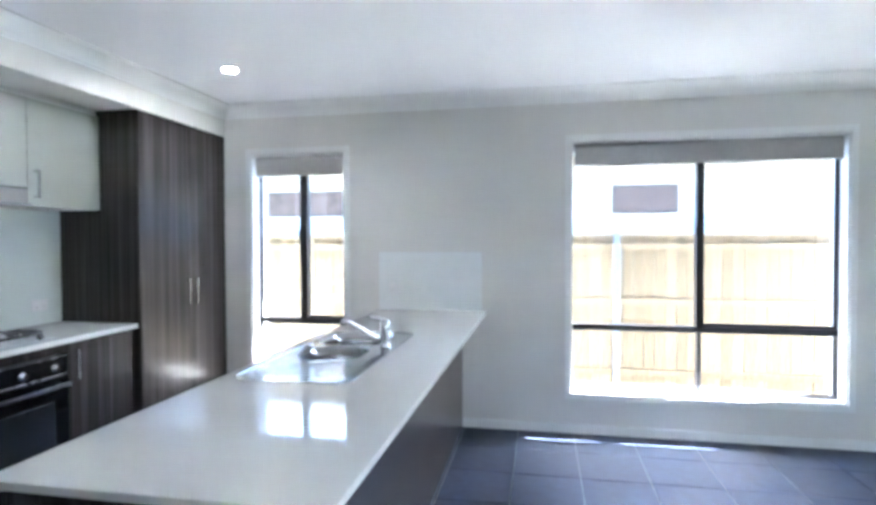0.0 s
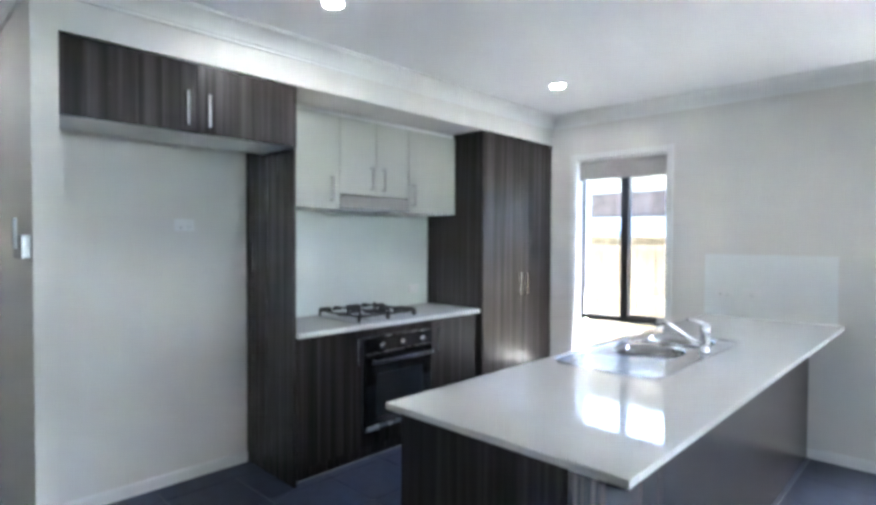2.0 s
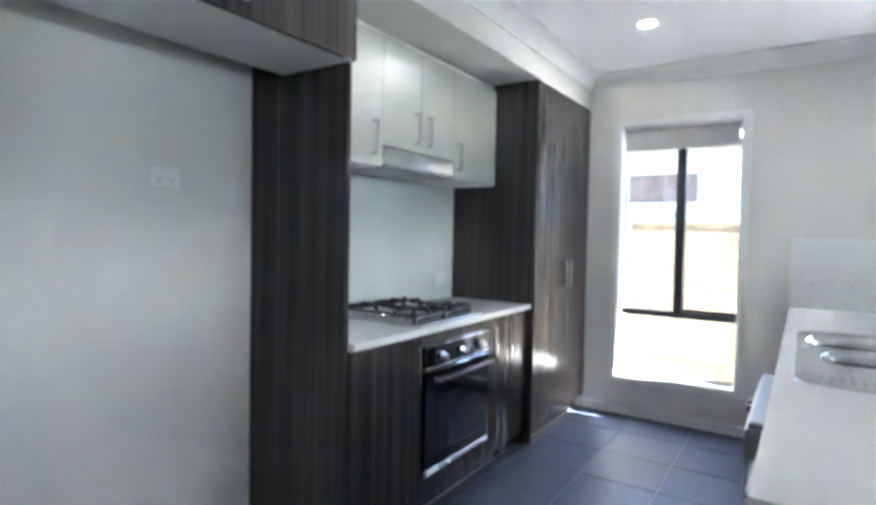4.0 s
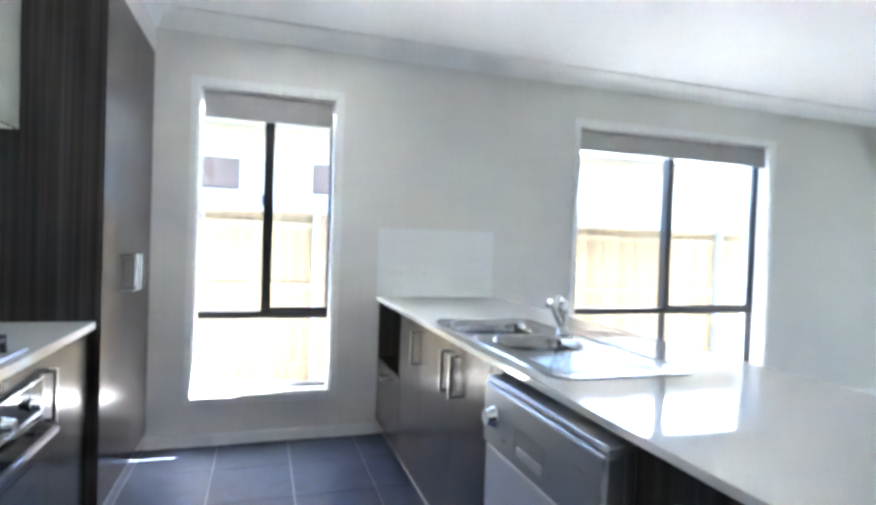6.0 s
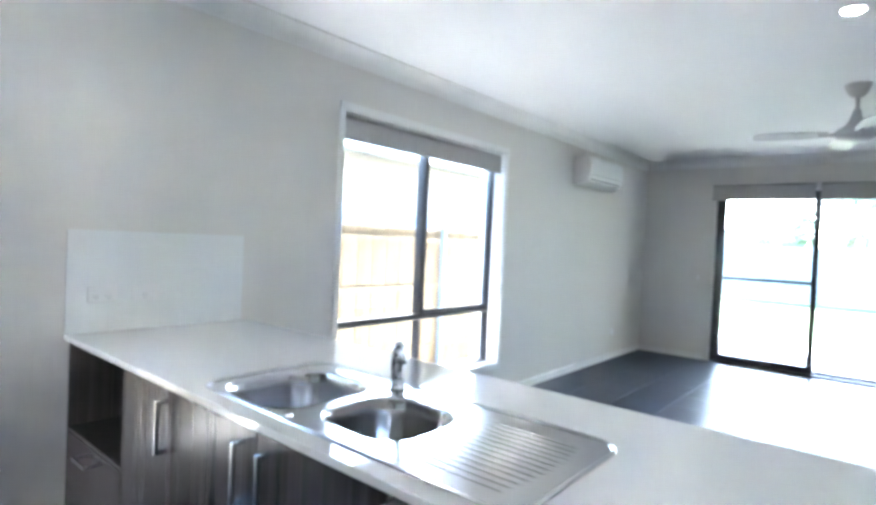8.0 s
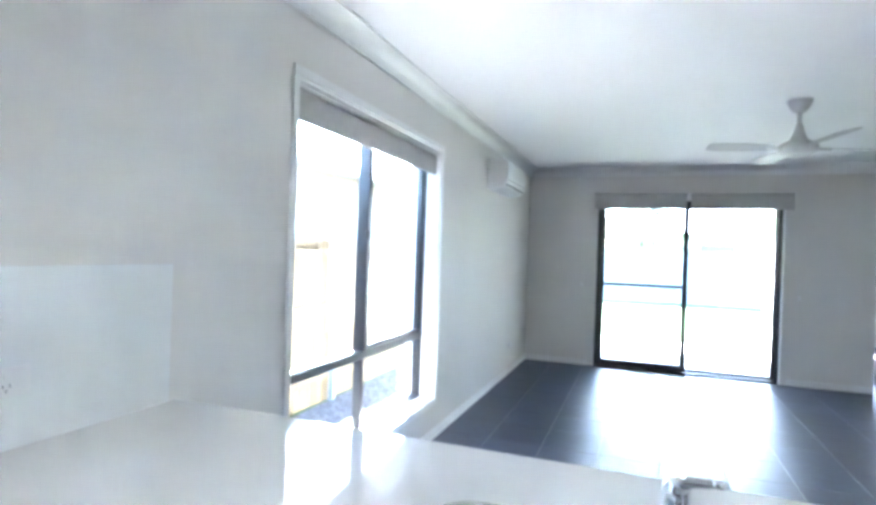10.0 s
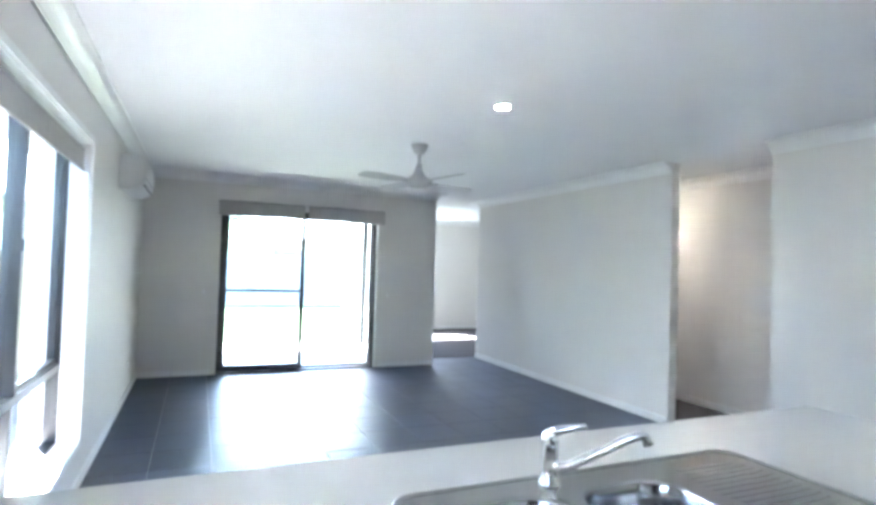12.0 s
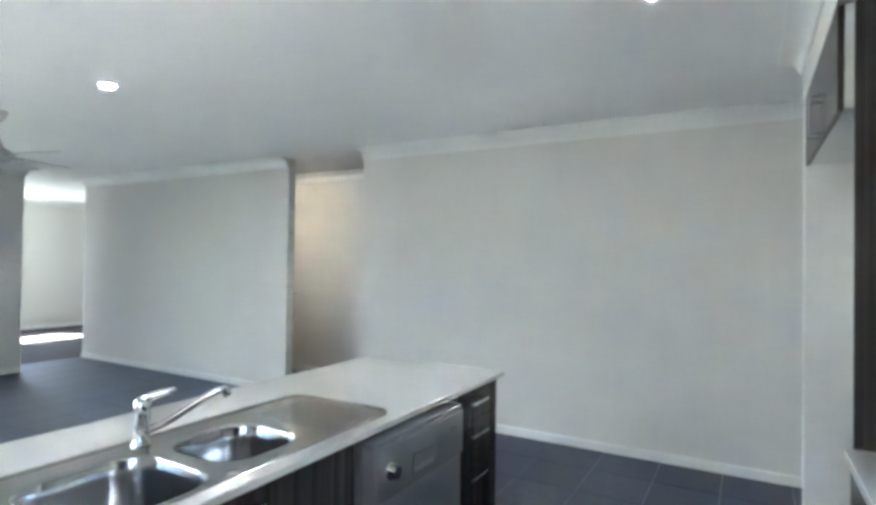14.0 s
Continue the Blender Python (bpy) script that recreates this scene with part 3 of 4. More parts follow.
# splashback
tagged(finish("splashback", rbox(-0.617, -0.609, EP1 + 0.001, P0 - 0.001, 0.902, 1.640, 0.0005), SPLASH), "pale gloss splashback panel behind the hob", "splashback")


def power_point(x, y, z, face, w=0.115, h=0.072, rockers=2, label="white double power point"):
    """A socket plate. face: '-y', '+x' or '+y' is the way that it looks."""
    th = thing("power_point", (x, y, z), label, "power point", "white power points")
    def bb(u0, u1, d0, d1, z0, z1, r=0.0015):
        if face == "-y":
            return rbox(x + u0, x + u1, y - d1, y - d0, z + z0, z + z1, r)
        if face == "+y":
            return rbox(x + u0, x + u1, y + d0, y + d1, z + z0, z + z1, r)
        return rbox(x + d0, x + d1, y + u0, y + u1, z + z0, z + z1, r)
    part("plate", bb(-w / 2, w / 2, 0.0005, 0.009, -h / 2, h / 2, 0.003), PLASTIC, th)
    for k in range(rockers):
        u = (k - (rockers - 1) / 2) * 0.05
        part("switch", bb(u - 0.008, u + 0.008, 0.0085, 0.013, h / 2 - 0.026, h / 2 - 0.012, 0.001), PLASTIC, th)
        for a in (-0.008, 0.008, 0.0):
            dz_ = -0.008 if a else -0.02
            part("slot", bb(u + a - 0.0016, u + a + 0.0016, 0.0088, 0.0094, dz_ - 0.004, dz_ + 0.004, 0), GREYPLASTIC, th)
    return th


power_point(-0.609, -1.17, 1.03, "+x")
power_point(-0.608, -3.045, 1.525, "+x")

# base cabinets and oven tower gap
OV0, OV1 = -2.150, -1.550
for y0, y1, hy, lab in ((EP1 + 0.001, OV0 - 0.012, -2.215, "dark woodgrain base cabinet beside the oven"), (OV1 + 0.012, P0 - 0.03, -1.49, "dark woodgrain base cabinet between oven and pantry")):
    th = thing("base_cabinet", (-0.3, (y0 + y1) / 2, 0), lab, "cabinet", "dark base cabinets")
    part("body", rbox(-0.617, -0.057, y0, y1, 0.10, 0.868), WOOD, th)
    part("kickboard", rbox(-0.617, -0.095, y0, y1, 0.0, 0.099), WOOD, th)
    d = door_front(th, -0.036, y0, y1, 0.10, 0.862, WOOD)
    handle(d, -0.036, hy, 0.735, 0.16)
th = thing("oven_housing", (-0.3, -1.850, 0), "dark woodgrain housing around the built-in oven", "cabinet")
part("body", rbox(-0.617, -0.082, OV0 - 0.011, OV1 + 0.011, 0.10, 0.868), WOOD, th)
part("top_panel", rbox(-0.056, -0.036, OV0 - 0.009, OV1 + 0.009, 0.815, 0.866), WOOD, th)
part("bottom_panel", rbox(-0.056, -0.036, OV0 - 0.009, OV1 + 0.009, 0.10, 0.196), WOOD, th)
part("kickboard", rbox(-0.617, -0.095, OV0 - 0.011, OV1 + 0.011, 0.0, 0.099), WOOD, th)
tagged(finish("filler_panel", rbox(-0.617, -0.082, P0 - 0.029, P0 - 0.001, 0.0, 0.868), DARK), "dark filler strip between base cabinet and pantry", "panel")

th = thing("oven", (-0.1, -1.850, 0.2), "black glass built-in electric oven with three chrome knobs", "oven")
part("body", rbox(-0.081, -0.042, OV0 + 0.003, OV1 - 0.003, 0.205, 0.808), BLACK, th)
part("control_panel", rbox(-0.042, -0.020, OV0, OV1, 0.700, 0.812, 0.003), BLACKGLASS, th)
door = part("door", rbox(-0.042, -0.014, OV0, OV1, 0.232, 0.692, 0.004), BLACKGLASS, th, "black glass oven door")
part("window", rbox(-0.0138, -0.0125, OV0 + 0.09, OV1 - 0.09, 0.29, 0.57, 0.001), material("oven_window", (0.03, 0.032, 0.036), 0.04, vary=0.05), door, "dark viewing glass")
bm = bmesh.new()
tube(bm, [(0.026, OV0 + 0.03, 0.655), (0.026, OV1 - 0.03, 0.655)], 0.011, 14)
for yy in (OV0 + 0.07, OV1 - 0.07):
    tube(bm, [(-0.015, yy, 0.655), (0.026, yy, 0.655)], 0.007, 10)
part("handle", bm, OVENBAR, door, "dark satin metal bar handle")
part("trim", rbox(-0.0198, -0.0165, OV0 + 0.002, OV1 - 0.002, 0.701, 0.711, 0.0005), STEEL, th, "thin steel trim")
part("trim", rbox(-0.042, -0.012, OV0, OV1, 0.205, 0.230, 0.002), STEEL, th, "steel lower trim")
part("trim", rbox(-0.0198, -0.0175, OV0 + 0.002, OV1 - 0.002, 0.804, 0.811, 0.0005), STEEL, th, "thin steel trim")
for yy in (-2.005, -1.825, -1.635):
    bm = bmesh.new()
    tube(bm, [(-0.020, yy, 0.748), (-0.014, yy, 0.748), (-0.014, yy, 0.748), (0.008, yy, 0.748)], [0.023, 0.022, 0.018, 0.016], 20)
    part("knob", bm, CHROME, th, "chrome knob")

# bench and hob
HOB = (-0.545, -0.05, -2.16, -1.56)
bm = bmesh.new()
box(bm, -0.617, -0.018, EP1 + 0.001, P0 - 0.001, 0.870, 0.900, 0.0015)
tagged(finish("benchtop", bm, STONE), "off-white stone benchtop under the gas hob", "benchtop")
th = thing("gas_hob", (-0.29, -1.86, 0.9), "four-burner gas hob with black cast iron trivets", "hob")
bm = bmesh.new()
outer = rounded(HOB[0], HOB[1], HOB[2], HOB[3], 0.02)
inner = rounded(HOB[0] + 0.006, HOB[1] - 0.006, HOB[2] + 0.006, HOB[3] - 0.006, 0.016)
stack_loops(bm, [(outer, 0.9002), (outer, 0.905), (inner, 0.908)])
part("tray", bm, SILVER, th, "steel hob tray")
BURN = ((-0.415, -2.03, 0.036), (-0.415, -1.777, 0.046), (-0.205, -2.03, 0.052), (-0.205, -1.777, 0.036))
for bx, by, br in BURN:
    bm = lathe(bmesh.new(), bx, by, [(br + 0.012, 0.908), (br + 0.010, 0.914), (br, 0.916), (br, 0.924)], 24)
    b_ = part("burner", bm, STEEL, th, "aluminium burner ring")
    bm = lathe(bmesh.new(), bx, by, [(br - 0.004, 0.924), (br - 0.004, 0.929), (br - 0.012, 0.932), (0.0, 0.932)], 24)
    part("cap", bm, BLACK, b_, "black burner cap")
for y0, y1 in ((-2.15, -1.908), (-1.898, -1.656)):
    bm = bmesh.new()
    x0, x1, zt = -0.525, -0.085, 0.950
    for (a, b) in (((x0, y0), (x1, y0)), ((x0, y1), (x1, y1)), ((x0, y0), (x0, y1)), ((x1, y0), (x1, y1))):
        tube(bm, [(a[0], a[1], zt - 0.006), (b[0], b[1], zt - 0.006)], 0.0075, 8)
    ym = (y0 + y1) / 2
    for cx in (-0.415, -0.205):
        for ang in range(4):
            ca, sa = round(math.cos(ang * math.pi / 2)), round(math.sin(ang * math.pi / 2))
            ex = cx + ca * (0.10 if ca > 0 and cx < -0.3 else 0.11 if ca else 0)
            ey = ym + sa * (y1 - y0) / 2
            ex = min(max(ex, x0), x1)
            tube(bm, [(cx + ca * 0.026, ym + sa * 0.026, zt + 0.006), (cx + ca * 0.03, ym + sa * 0.03, zt + 0.010), (ex - ca * 0.012, ey - sa * 0.012, zt + 0.010), (ex, ey, zt + 0.004), (ex, ey, zt - 0.008)], 0.0082, 8)
    for cx in (x0, x1):
        for cy in (y0, y1):
            tube(bm, [(cx, cy, zt + 0.010), (cx, cy, 0.909)], [0.0085, 0.010], 8)
            ix, iy = cx + (0.05 if cx == x0 else -0.05), cy + (0.05 if cy == y0 else -0.05)
            tube(bm, [(cx, cy, zt), (cx * 0.75 + ix * 0.25, cy * 0.75 + iy * 0.25, zt + 0.010), (ix, iy, zt + 0.012), (ix, iy, zt - 0.004)], 0.0075, 8)
    part("trivet", bm, IRON, th, "black cast iron trivet")
for k in range(4):
    yy, xx = -1.605, -0.44 + 0.1 * k
    bm = lathe(bmesh.new(), xx, yy, [(0.021, 0.908), (0.021, 0.913), (0.017, 0.915), (0.015, 0.932), (0.0, 0.933)], 20)
    part("knob", bm, BLACK, th, "black hob knob")

# ---- peninsula ----
PX0, PX1, PY0 = 1.334, 2.186, -3.143
BX0, BX1, BY0 = 1.375, 1.998, -3.092
SX0, SX1, SY0, SY1 = 1.388, 1.880, -2.222, -1.070
bm = bmesh.new()
plate(bm, [(PX0, PY0), (PX1, PY0), (PX1, -0.002), (PX0, -0.002)], [rounded(SX0 + 0.012, SX1 - 0.012, SY0 + 0.012, SY1 - 0.012, 0.05)], 0.878, 0.900)
top = tagged(finish("peninsula_benchtop", bm, STONE), "long off-white polished stone benchtop of the kitchen peninsula", "benchtop")
bev = top.modifiers.new("edge", "BEVEL")
bev.width, bev.segments, bev.limit_method, bev.angle_limit = 0.002, 2, "ANGLE", radians(60)

tagged(finish("peninsula_back_panel", rbox(BX1 - 0.018, BX1, BY0, -0.001, 0.0, 0.877), WOOD), "dark woodgrain back panel of the peninsula", "panel")
tagged(finish("peninsula_end_panel", rbox(BX0 - 0.02, BX1 - 0.0185, BY0, BY0 + 0.018, 0.0, 0.877), WOOD), "dark woodgrain end panel of the peninsula", "panel")
tagged(finish("upstand", rbox(1.334, 2.150, -0.0085, -0.0006, 0.9005, 1.350, 0.0008), UPSTAND), "white gloss splashback panel on the wall behind the bench", "splashback")
power_point(1.472, -0.0085, 1.068, "-y", rockers=2)
power_point(1.652, -0.0085, 1.068, "-y", rockers=1, label="white single switch outlet plate")

K0 = 1.355


def pen_door(th, y0, y1, z0, z1, name="door"):
    return part(name, rbox(K0, K0 + 0.018, y0 + 0.0015, y1 - 0.0015, z0 + 0.0015, z1 - 0.0015, 0.001), WOOD, th)


# microwave niche with a drawer below
th = thing("niche_cabinet", (1.7, -0.24, 0), "dark woodgrain cabinet with an open niche above a drawer", "cabinet")
N0, N1 = -0.615, -0.004
part("side", rbox(K0, 1.973, N0, N0 + 0.016, 0.10, 0.876), WOOD, th)
part("side", rbox(K0, 1.973, N1 - 0.016, N1, 0.10, 0.876), WOOD, th)
part("shelf", rbox(K0, 1.973, N0 + 0.0165, N1 - 0.0165, 0.490, 0.508), WOOD, th)
part("back", rbox(1.9735, 1.979, N0, N1, 0.10, 0.876), WOOD, th)
part("kickboard", rbox(K0 + 0.055, 1.973, N0, N1, 0.0, 0.099), WOOD, th)
d = pen_door(th, N0 + 0.016, N1 - 0.016, 0.10, 0.489, "drawer_front")
handle(d, K0, -0.27, 0.43, 0.13, "y", (-1, 0, 0))

for doors, lab in (((-0.998, -0.616, (-0.955,)), "dark woodgrain base cabinet with one door"), ((-1.943, -0.999, (-1.412, -1.526)), "dark woodgrain two-door sink cabinet")):
    y0, y1, hs = doors
    th = thing("base_cabinet", (1.7, (y0 + y1) / 2, 0), lab, "cabinet", "dark base cabinets")
    part("body", rbox(K0 + 0.019, 1.973, y0, y1, 0.10, 0.70), WOOD, th)
    part("kickboard", rbox(K0 + 0.055, 1.973, y0, y1, 0.0, 0.099), WOOD, th)
    part("front_rail", rbox(K0 + 0.019, K0 + 0.03, y0, y1, 0.7005, 0.876), WOOD, th)
    if len(hs) == 1:
        handle(pen_door(th, y0, y1, 0.10, 0.874), K0, hs[0], 0.748, 0.16, "z", (-1, 0, 0))
    else:
        handle(pen_door(th, -1.469, y1, 0.10, 0.874), K0, hs[0], 0.745, 0.16, "z", (-1, 0, 0))
        handle(pen_door(th, y0, -1.469, 0.10, 0.874), K0, hs[1], 0.745, 0.16, "z", (-1, 0, 0))

# dishwasher
D0, D1 = -2.585, -1.962
th = thing("dishwasher", (1.68, -2.285, 0), "silver freestanding dishwasher under the bench", "dishwasher")
part("body", rbox(1.3400, 1.93, D0 + 0.004, D1 - 0.004, 0.02, 0.845), SILVER, th)
part("top", rbox(1.2950, 1.93, D0, D1, 0.8455, 0.862, 0.003), SILVER, th, "silver top edge")
part("door", rbox(1.2950, 1.3390, D0, D1, 0.13, 0.655, 0.008, 2), DOORSTEEL, th, "pale brushed steel door")
cp = part("control_panel", rbox(1.2850, 1.3390, D0, D1, 0.660, 0.8445, 0.010, 3), SILVER, th)
part("handle_recess", rbox(1.2835, 1.2860, -2.345, -2.185, 0.695, 0.770, 0.004, 2), GREYPLASTIC, cp, "recessed grip")
part("handle_lip", rbox(1.2815, 1.2860, -2.335, -2.195, 0.700, 0.724, 0.002, 2), DOORSTEEL, cp, "silver grip lip")
bm = bmesh.new()
tube(bm, [(1.2860, -2.045, 0.757), (1.2780, -2.045, 0.757), (1.2780, -2.045, 0.757), (1.2540, -2.045, 0.757)], [0.032, 0.031, 0.026, 0.023], 24)
part("knob", bm, CHROME, cp, "chrome programme dial")
for yy in (-2.105, -2.12):
    part("button", rbox(1.2800, 1.2860, yy - 0.005, yy + 0.005, 0.705, 0.715, 0.002), GREYPLASTIC, cp)
part("badge", rbox(1.2835, 1.2860, -2.52, -2.47, 0.78, 0.79, 0.0005), GREYPLASTIC, cp, "small grey badge")
part("kickplate", rbox(1.3700, 1.3900, D0, D1, 0.0, 0.125), GREYPLASTIC, th, "dark kickplate")

# drawers
th = thing("drawer_cabinet", (1.7, -2.86, 0), "dark woodgrain four-drawer cabinet at the peninsula end", "cabinet")
q0, q1 = BY0 + 0.019, -2.59
part("body", rbox(K0 + 0.019, 1.973, q0, q1, 0.10, 0.876), WOOD, th)
part("kickboard", rbox(K0 + 0.055, 1.973, q0, q1, 0.0, 0.099), WOOD, th)
for z0, z1 in ((0.725, 0.874), (0.53, 0.725), (0.335, 0.53), (0.10, 0.335)):
    d = pen_door(th, q0, q1, z0, z1, "drawer_front")
    handle(d, K0, (q0 + q1) / 2, z1 - 0.06, 0.16, "y", (-1, 0, 0))

# ---- sink and tap ----
th = thing("kitchen_sink", (1.63, -1.65, 0.9), "stainless steel sink with two bowls and a ribbed drainer", "sink")
B1 = (1.414, 1.784, -1.478, -1.120, 0.105)
B2 = (1.462, 1.768, -1.835, -1.530, 0.095)
rim = rounded(SX0, SX1, SY0, SY1, 0.075)
rim_in = rounded(SX0 + 0.012, SX1 - 0.012, SY0 + 0.012, SY1 - 0.012, 0.066)
holes = [rounded(*B1[:4], B1[4]), rounded(*B2[:4], B2[4])]
bm = bmesh.new()
stack_loops(bm, [(rim, 0.9004), (rounded(SX0 + 0.003, SX1 - 0.003, SY0 + 0.003, SY1 - 0.003, 0.073), 0.9062), (rounded(SX0 + 0.008, SX1 - 0.008, SY0 + 0.008, SY1 - 0.008, 0.069), 0.9062), (rim_in, 0.902)], cap=False)
plate(bm, rim_in, holes, 0.9008, 0.902)
part("rim", bm, SINKSTEEL, th, "brushed steel rim and drainer")
for (x0, x1, y0, y1, r), deep in ((B1, 0.18), (B2, 0.145)):
    bm = bmesh.new()
    loops = []
    for off, dz_ in ((-0.001, 0.0025), (0.004, 0.0), (0.008, -0.006), (0.013, -0.05), (0.018, -deep + 0.03), (0.026, -deep + 0.010), (0.045, -deep), (0.10, -deep - 0.004)):
        loops.append((rounded(x0 + off, x1 - off, y0 + off, y1 - off, max(r - off * 0.6, 0.02)), 0.901 + dz_))
    stack_loops(bm, loops)
    bowl = part("bowl", bm, BOWL, th, "polished steel bowl")
    cx, cy = (x0 + x1) / 2, (y0 + y1) / 2
    bm = lathe(bmesh.new(), cx, cy, [(0.042, 0.8975 - deep), (0.040, 0.900 - deep), (0.030, 0.8985 - deep), (0.012, 0.8975 - deep), (0.0, 0.8975 - deep)], 24)
    part("waste", bm, CHROME, bowl, "chrome waste outlet")
for k in range(13):
    xx = 1.462 + k * 0.0265
    y0, y1 = -1.885 - 0.02 * abs(k - 6) / 6, -2.172 + 0.018 * (abs(k - 6) / 6) ** 2
    bm = bmesh.new()
    tube(bm, [(xx, y0, 0.8965), (xx, y0 - 0.02, 0.9000), (xx, y1 + 0.02, 0.9000), (xx, y1, 0.8965)], 0.0052, 10)
    part("rib", bm, SINKSTEEL, th)
bm = lathe(bmesh.new(), 1.418, -1.505, [(0.016, 0.902), (0.015, 0.905), (0.0, 0.906)], 18)
part("overflow_cap", bm, CHROME, th, "round chrome plug")

TX, TY = 1.822, -1.508
th = thing("mixer_tap", (TX, TY, 0.902), "chrome single-lever kitchen mixer tap with a long swivel spout", "tap")
bm = lathe(bmesh.new(), TX, TY, [(0.029, 0.9022), (0.029, 0.908), (0.024, 0.912), (0.0215, 0.955), (0.0235, 0.958), (0.0235, 1.020), (0.021, 1.034), (0.012, 1.042), (0.0, 1.043)], 28)
part("body", bm, CHROME, th)
SPOUT = Vector((-0.69, -0.72, 0))


def along(d, z):
    return Vector((TX, TY, z)) + SPOUT * d


bm = bmesh.new()
tube(bm, [along(0, 0.942), along(0.055, 0.958), along(0.185, 1.040), along(0.212, 1.054), along(0.232, 1.056), along(0.241, 1.036)], [0.014, 0.0125, 0.0115, 0.0115, 0.0125, 0.013], 14)
part("spout", bm, CHROME, th)
bm = bmesh.new()
tube(bm, [along(0, 1.032), along(0.03, 1.047), along(0.075, 1.060), along(0.092, 1.063)], [0.015, 0.012, 0.009, 0.007], 12)
part("lever", bm, CHROME, th)


# ---- fixtures of the living room ----
th = thing("air_conditioner", (6.385, -0.1, 2.045), "white wall-mounted split air conditioner indoor unit", "air conditioner")
ax0, ax1, az0, az1 = 5.955, 6.800, 2.045, 2.335
prof = [(0, az0), (0.10, az0), (0.165, az0 + 0.03), (0.195, az0 + 0.075), (0.205, az0 + 0.14), (0.20, az1 - 0.03), (0.18, az1 - 0.006), (0.16, az1), (0, az1)]
bm = bmesh.new()
sweep(bm, [(a, z) for a, z in prof], (ax0, -0.001, 0), (ax1, -0.001, 0), (0, -1, 0))
part("casing", bm, PLASTIC, th)
bm = bmesh.new()
sweep(bm, [(0.112, az0 - 0.002), (0.168, az0 + 0.024), (0.172, az0 + 0.020), (0.116, az0 - 0.006)], (ax0 + 0.05, -0.001, 0), (ax1 - 0.05, -0.001, 0), (0, -1, 0))
part("louvre", bm, PLASTIC, th, "white air louvre")
part("outlet", rbox(ax0 + 0.05, ax1 - 0.05, -0.196, -0.178, az0 + 0.040, az0 + 0.052, 0.001), GREYPLASTIC, th, "dark outlet slot")
part("panel_seam", rbox(ax0 + 0.02, ax1 - 0.02, -0.2045, -0.20, az0 + 0.092, az0 + 0.096, 0), GREYPLASTIC, th, "thin panel seam")

FANX, FANY = 5.19, -2.43
th = thing("ceiling_fan", (FANX, FANY, H), "white four-blade ceiling fan on a short rod", "ceiling fan")
bm = lathe(bmesh.new(), FANX, FANY, [(0.0, H - 0.0005), (0.078, H - 0.001), (0.076, H - 0.012), (0.058, H - 0.055), (0.036, H - 0.082), (0.016, H - 0.088)], 28)
part("canopy", bm, FANPAINT, th)
bm = bmesh.new()
tube(bm, [(FANX, FANY, H - 0.06), (FANX, FANY, 2.34)], 0.013, 14)
part("rod", bm, FANPAINT, th)
bm = lathe(bmesh.new(), FANX, FANY, [(0.014, 2.385), (0.022, 2.375), (0.032, 2.33), (0.055, 2.275), (0.100, 2.250), (0.118, 2.232), (0.118, 2.205), (0.100, 2.180), (0.07, 2.168), (0.0, 2.165)], 32)
part("motor", bm, FANPAINT, th)
for k in range(4):
    a = radians(14 + 90 * k)
    ca, sa = math.cos(a), math.sin(a)
    bm = bmesh.new()
    outline = [(0.15, -0.040), (0.30, -0.062), (0.52, -0.066), (0.585, -0.055), (0.60, -0.03), (0.60, 0.03), (0.585, 0.055), (0.52, 0.066), (0.30, 0.062), (0.16, 0.045)]
    rings = []
    for zz in (2.215, 2.221):
        rings.append([bm.verts.new((FANX + u * ca - v * sa, FANY + u * sa + v * ca, zz + v * 0.20)) for u, v in outline])
    n = len(outline)
    bm.faces.new(rings[0])
    bm.faces.new(rings[1])
    for i in range(n):
        bm.faces.new((rings[0][i], rings[0][(i + 1) % n], rings[1][(i + 1) % n], rings[1][i]))
    blade = part("blade", bm, FANPAINT, th)
    bm = bmesh.new()
    tube(bm, [(FANX + 0.09 * ca, FANY + 0.09 * sa, 2.210), (FANX + 0.14 * ca, FANY + 0.14 * sa, 2.212), (FANX + 0.21 * ca, FANY + 0.21 * sa, 2.214)], [0.016, 0.012, 0.010], 8)
    part("blade_arm", bm, FANPAINT, blade)

# the last two, in hall and passage, are unseen and added to brighten
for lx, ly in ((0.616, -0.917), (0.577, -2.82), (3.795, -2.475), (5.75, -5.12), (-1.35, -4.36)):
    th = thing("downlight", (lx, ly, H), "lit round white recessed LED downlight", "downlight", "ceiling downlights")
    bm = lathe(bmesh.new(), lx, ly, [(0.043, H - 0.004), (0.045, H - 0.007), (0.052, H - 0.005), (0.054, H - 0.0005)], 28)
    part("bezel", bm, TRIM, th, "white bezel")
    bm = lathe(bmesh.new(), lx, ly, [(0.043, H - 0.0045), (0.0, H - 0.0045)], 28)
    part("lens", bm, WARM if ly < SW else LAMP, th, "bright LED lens")

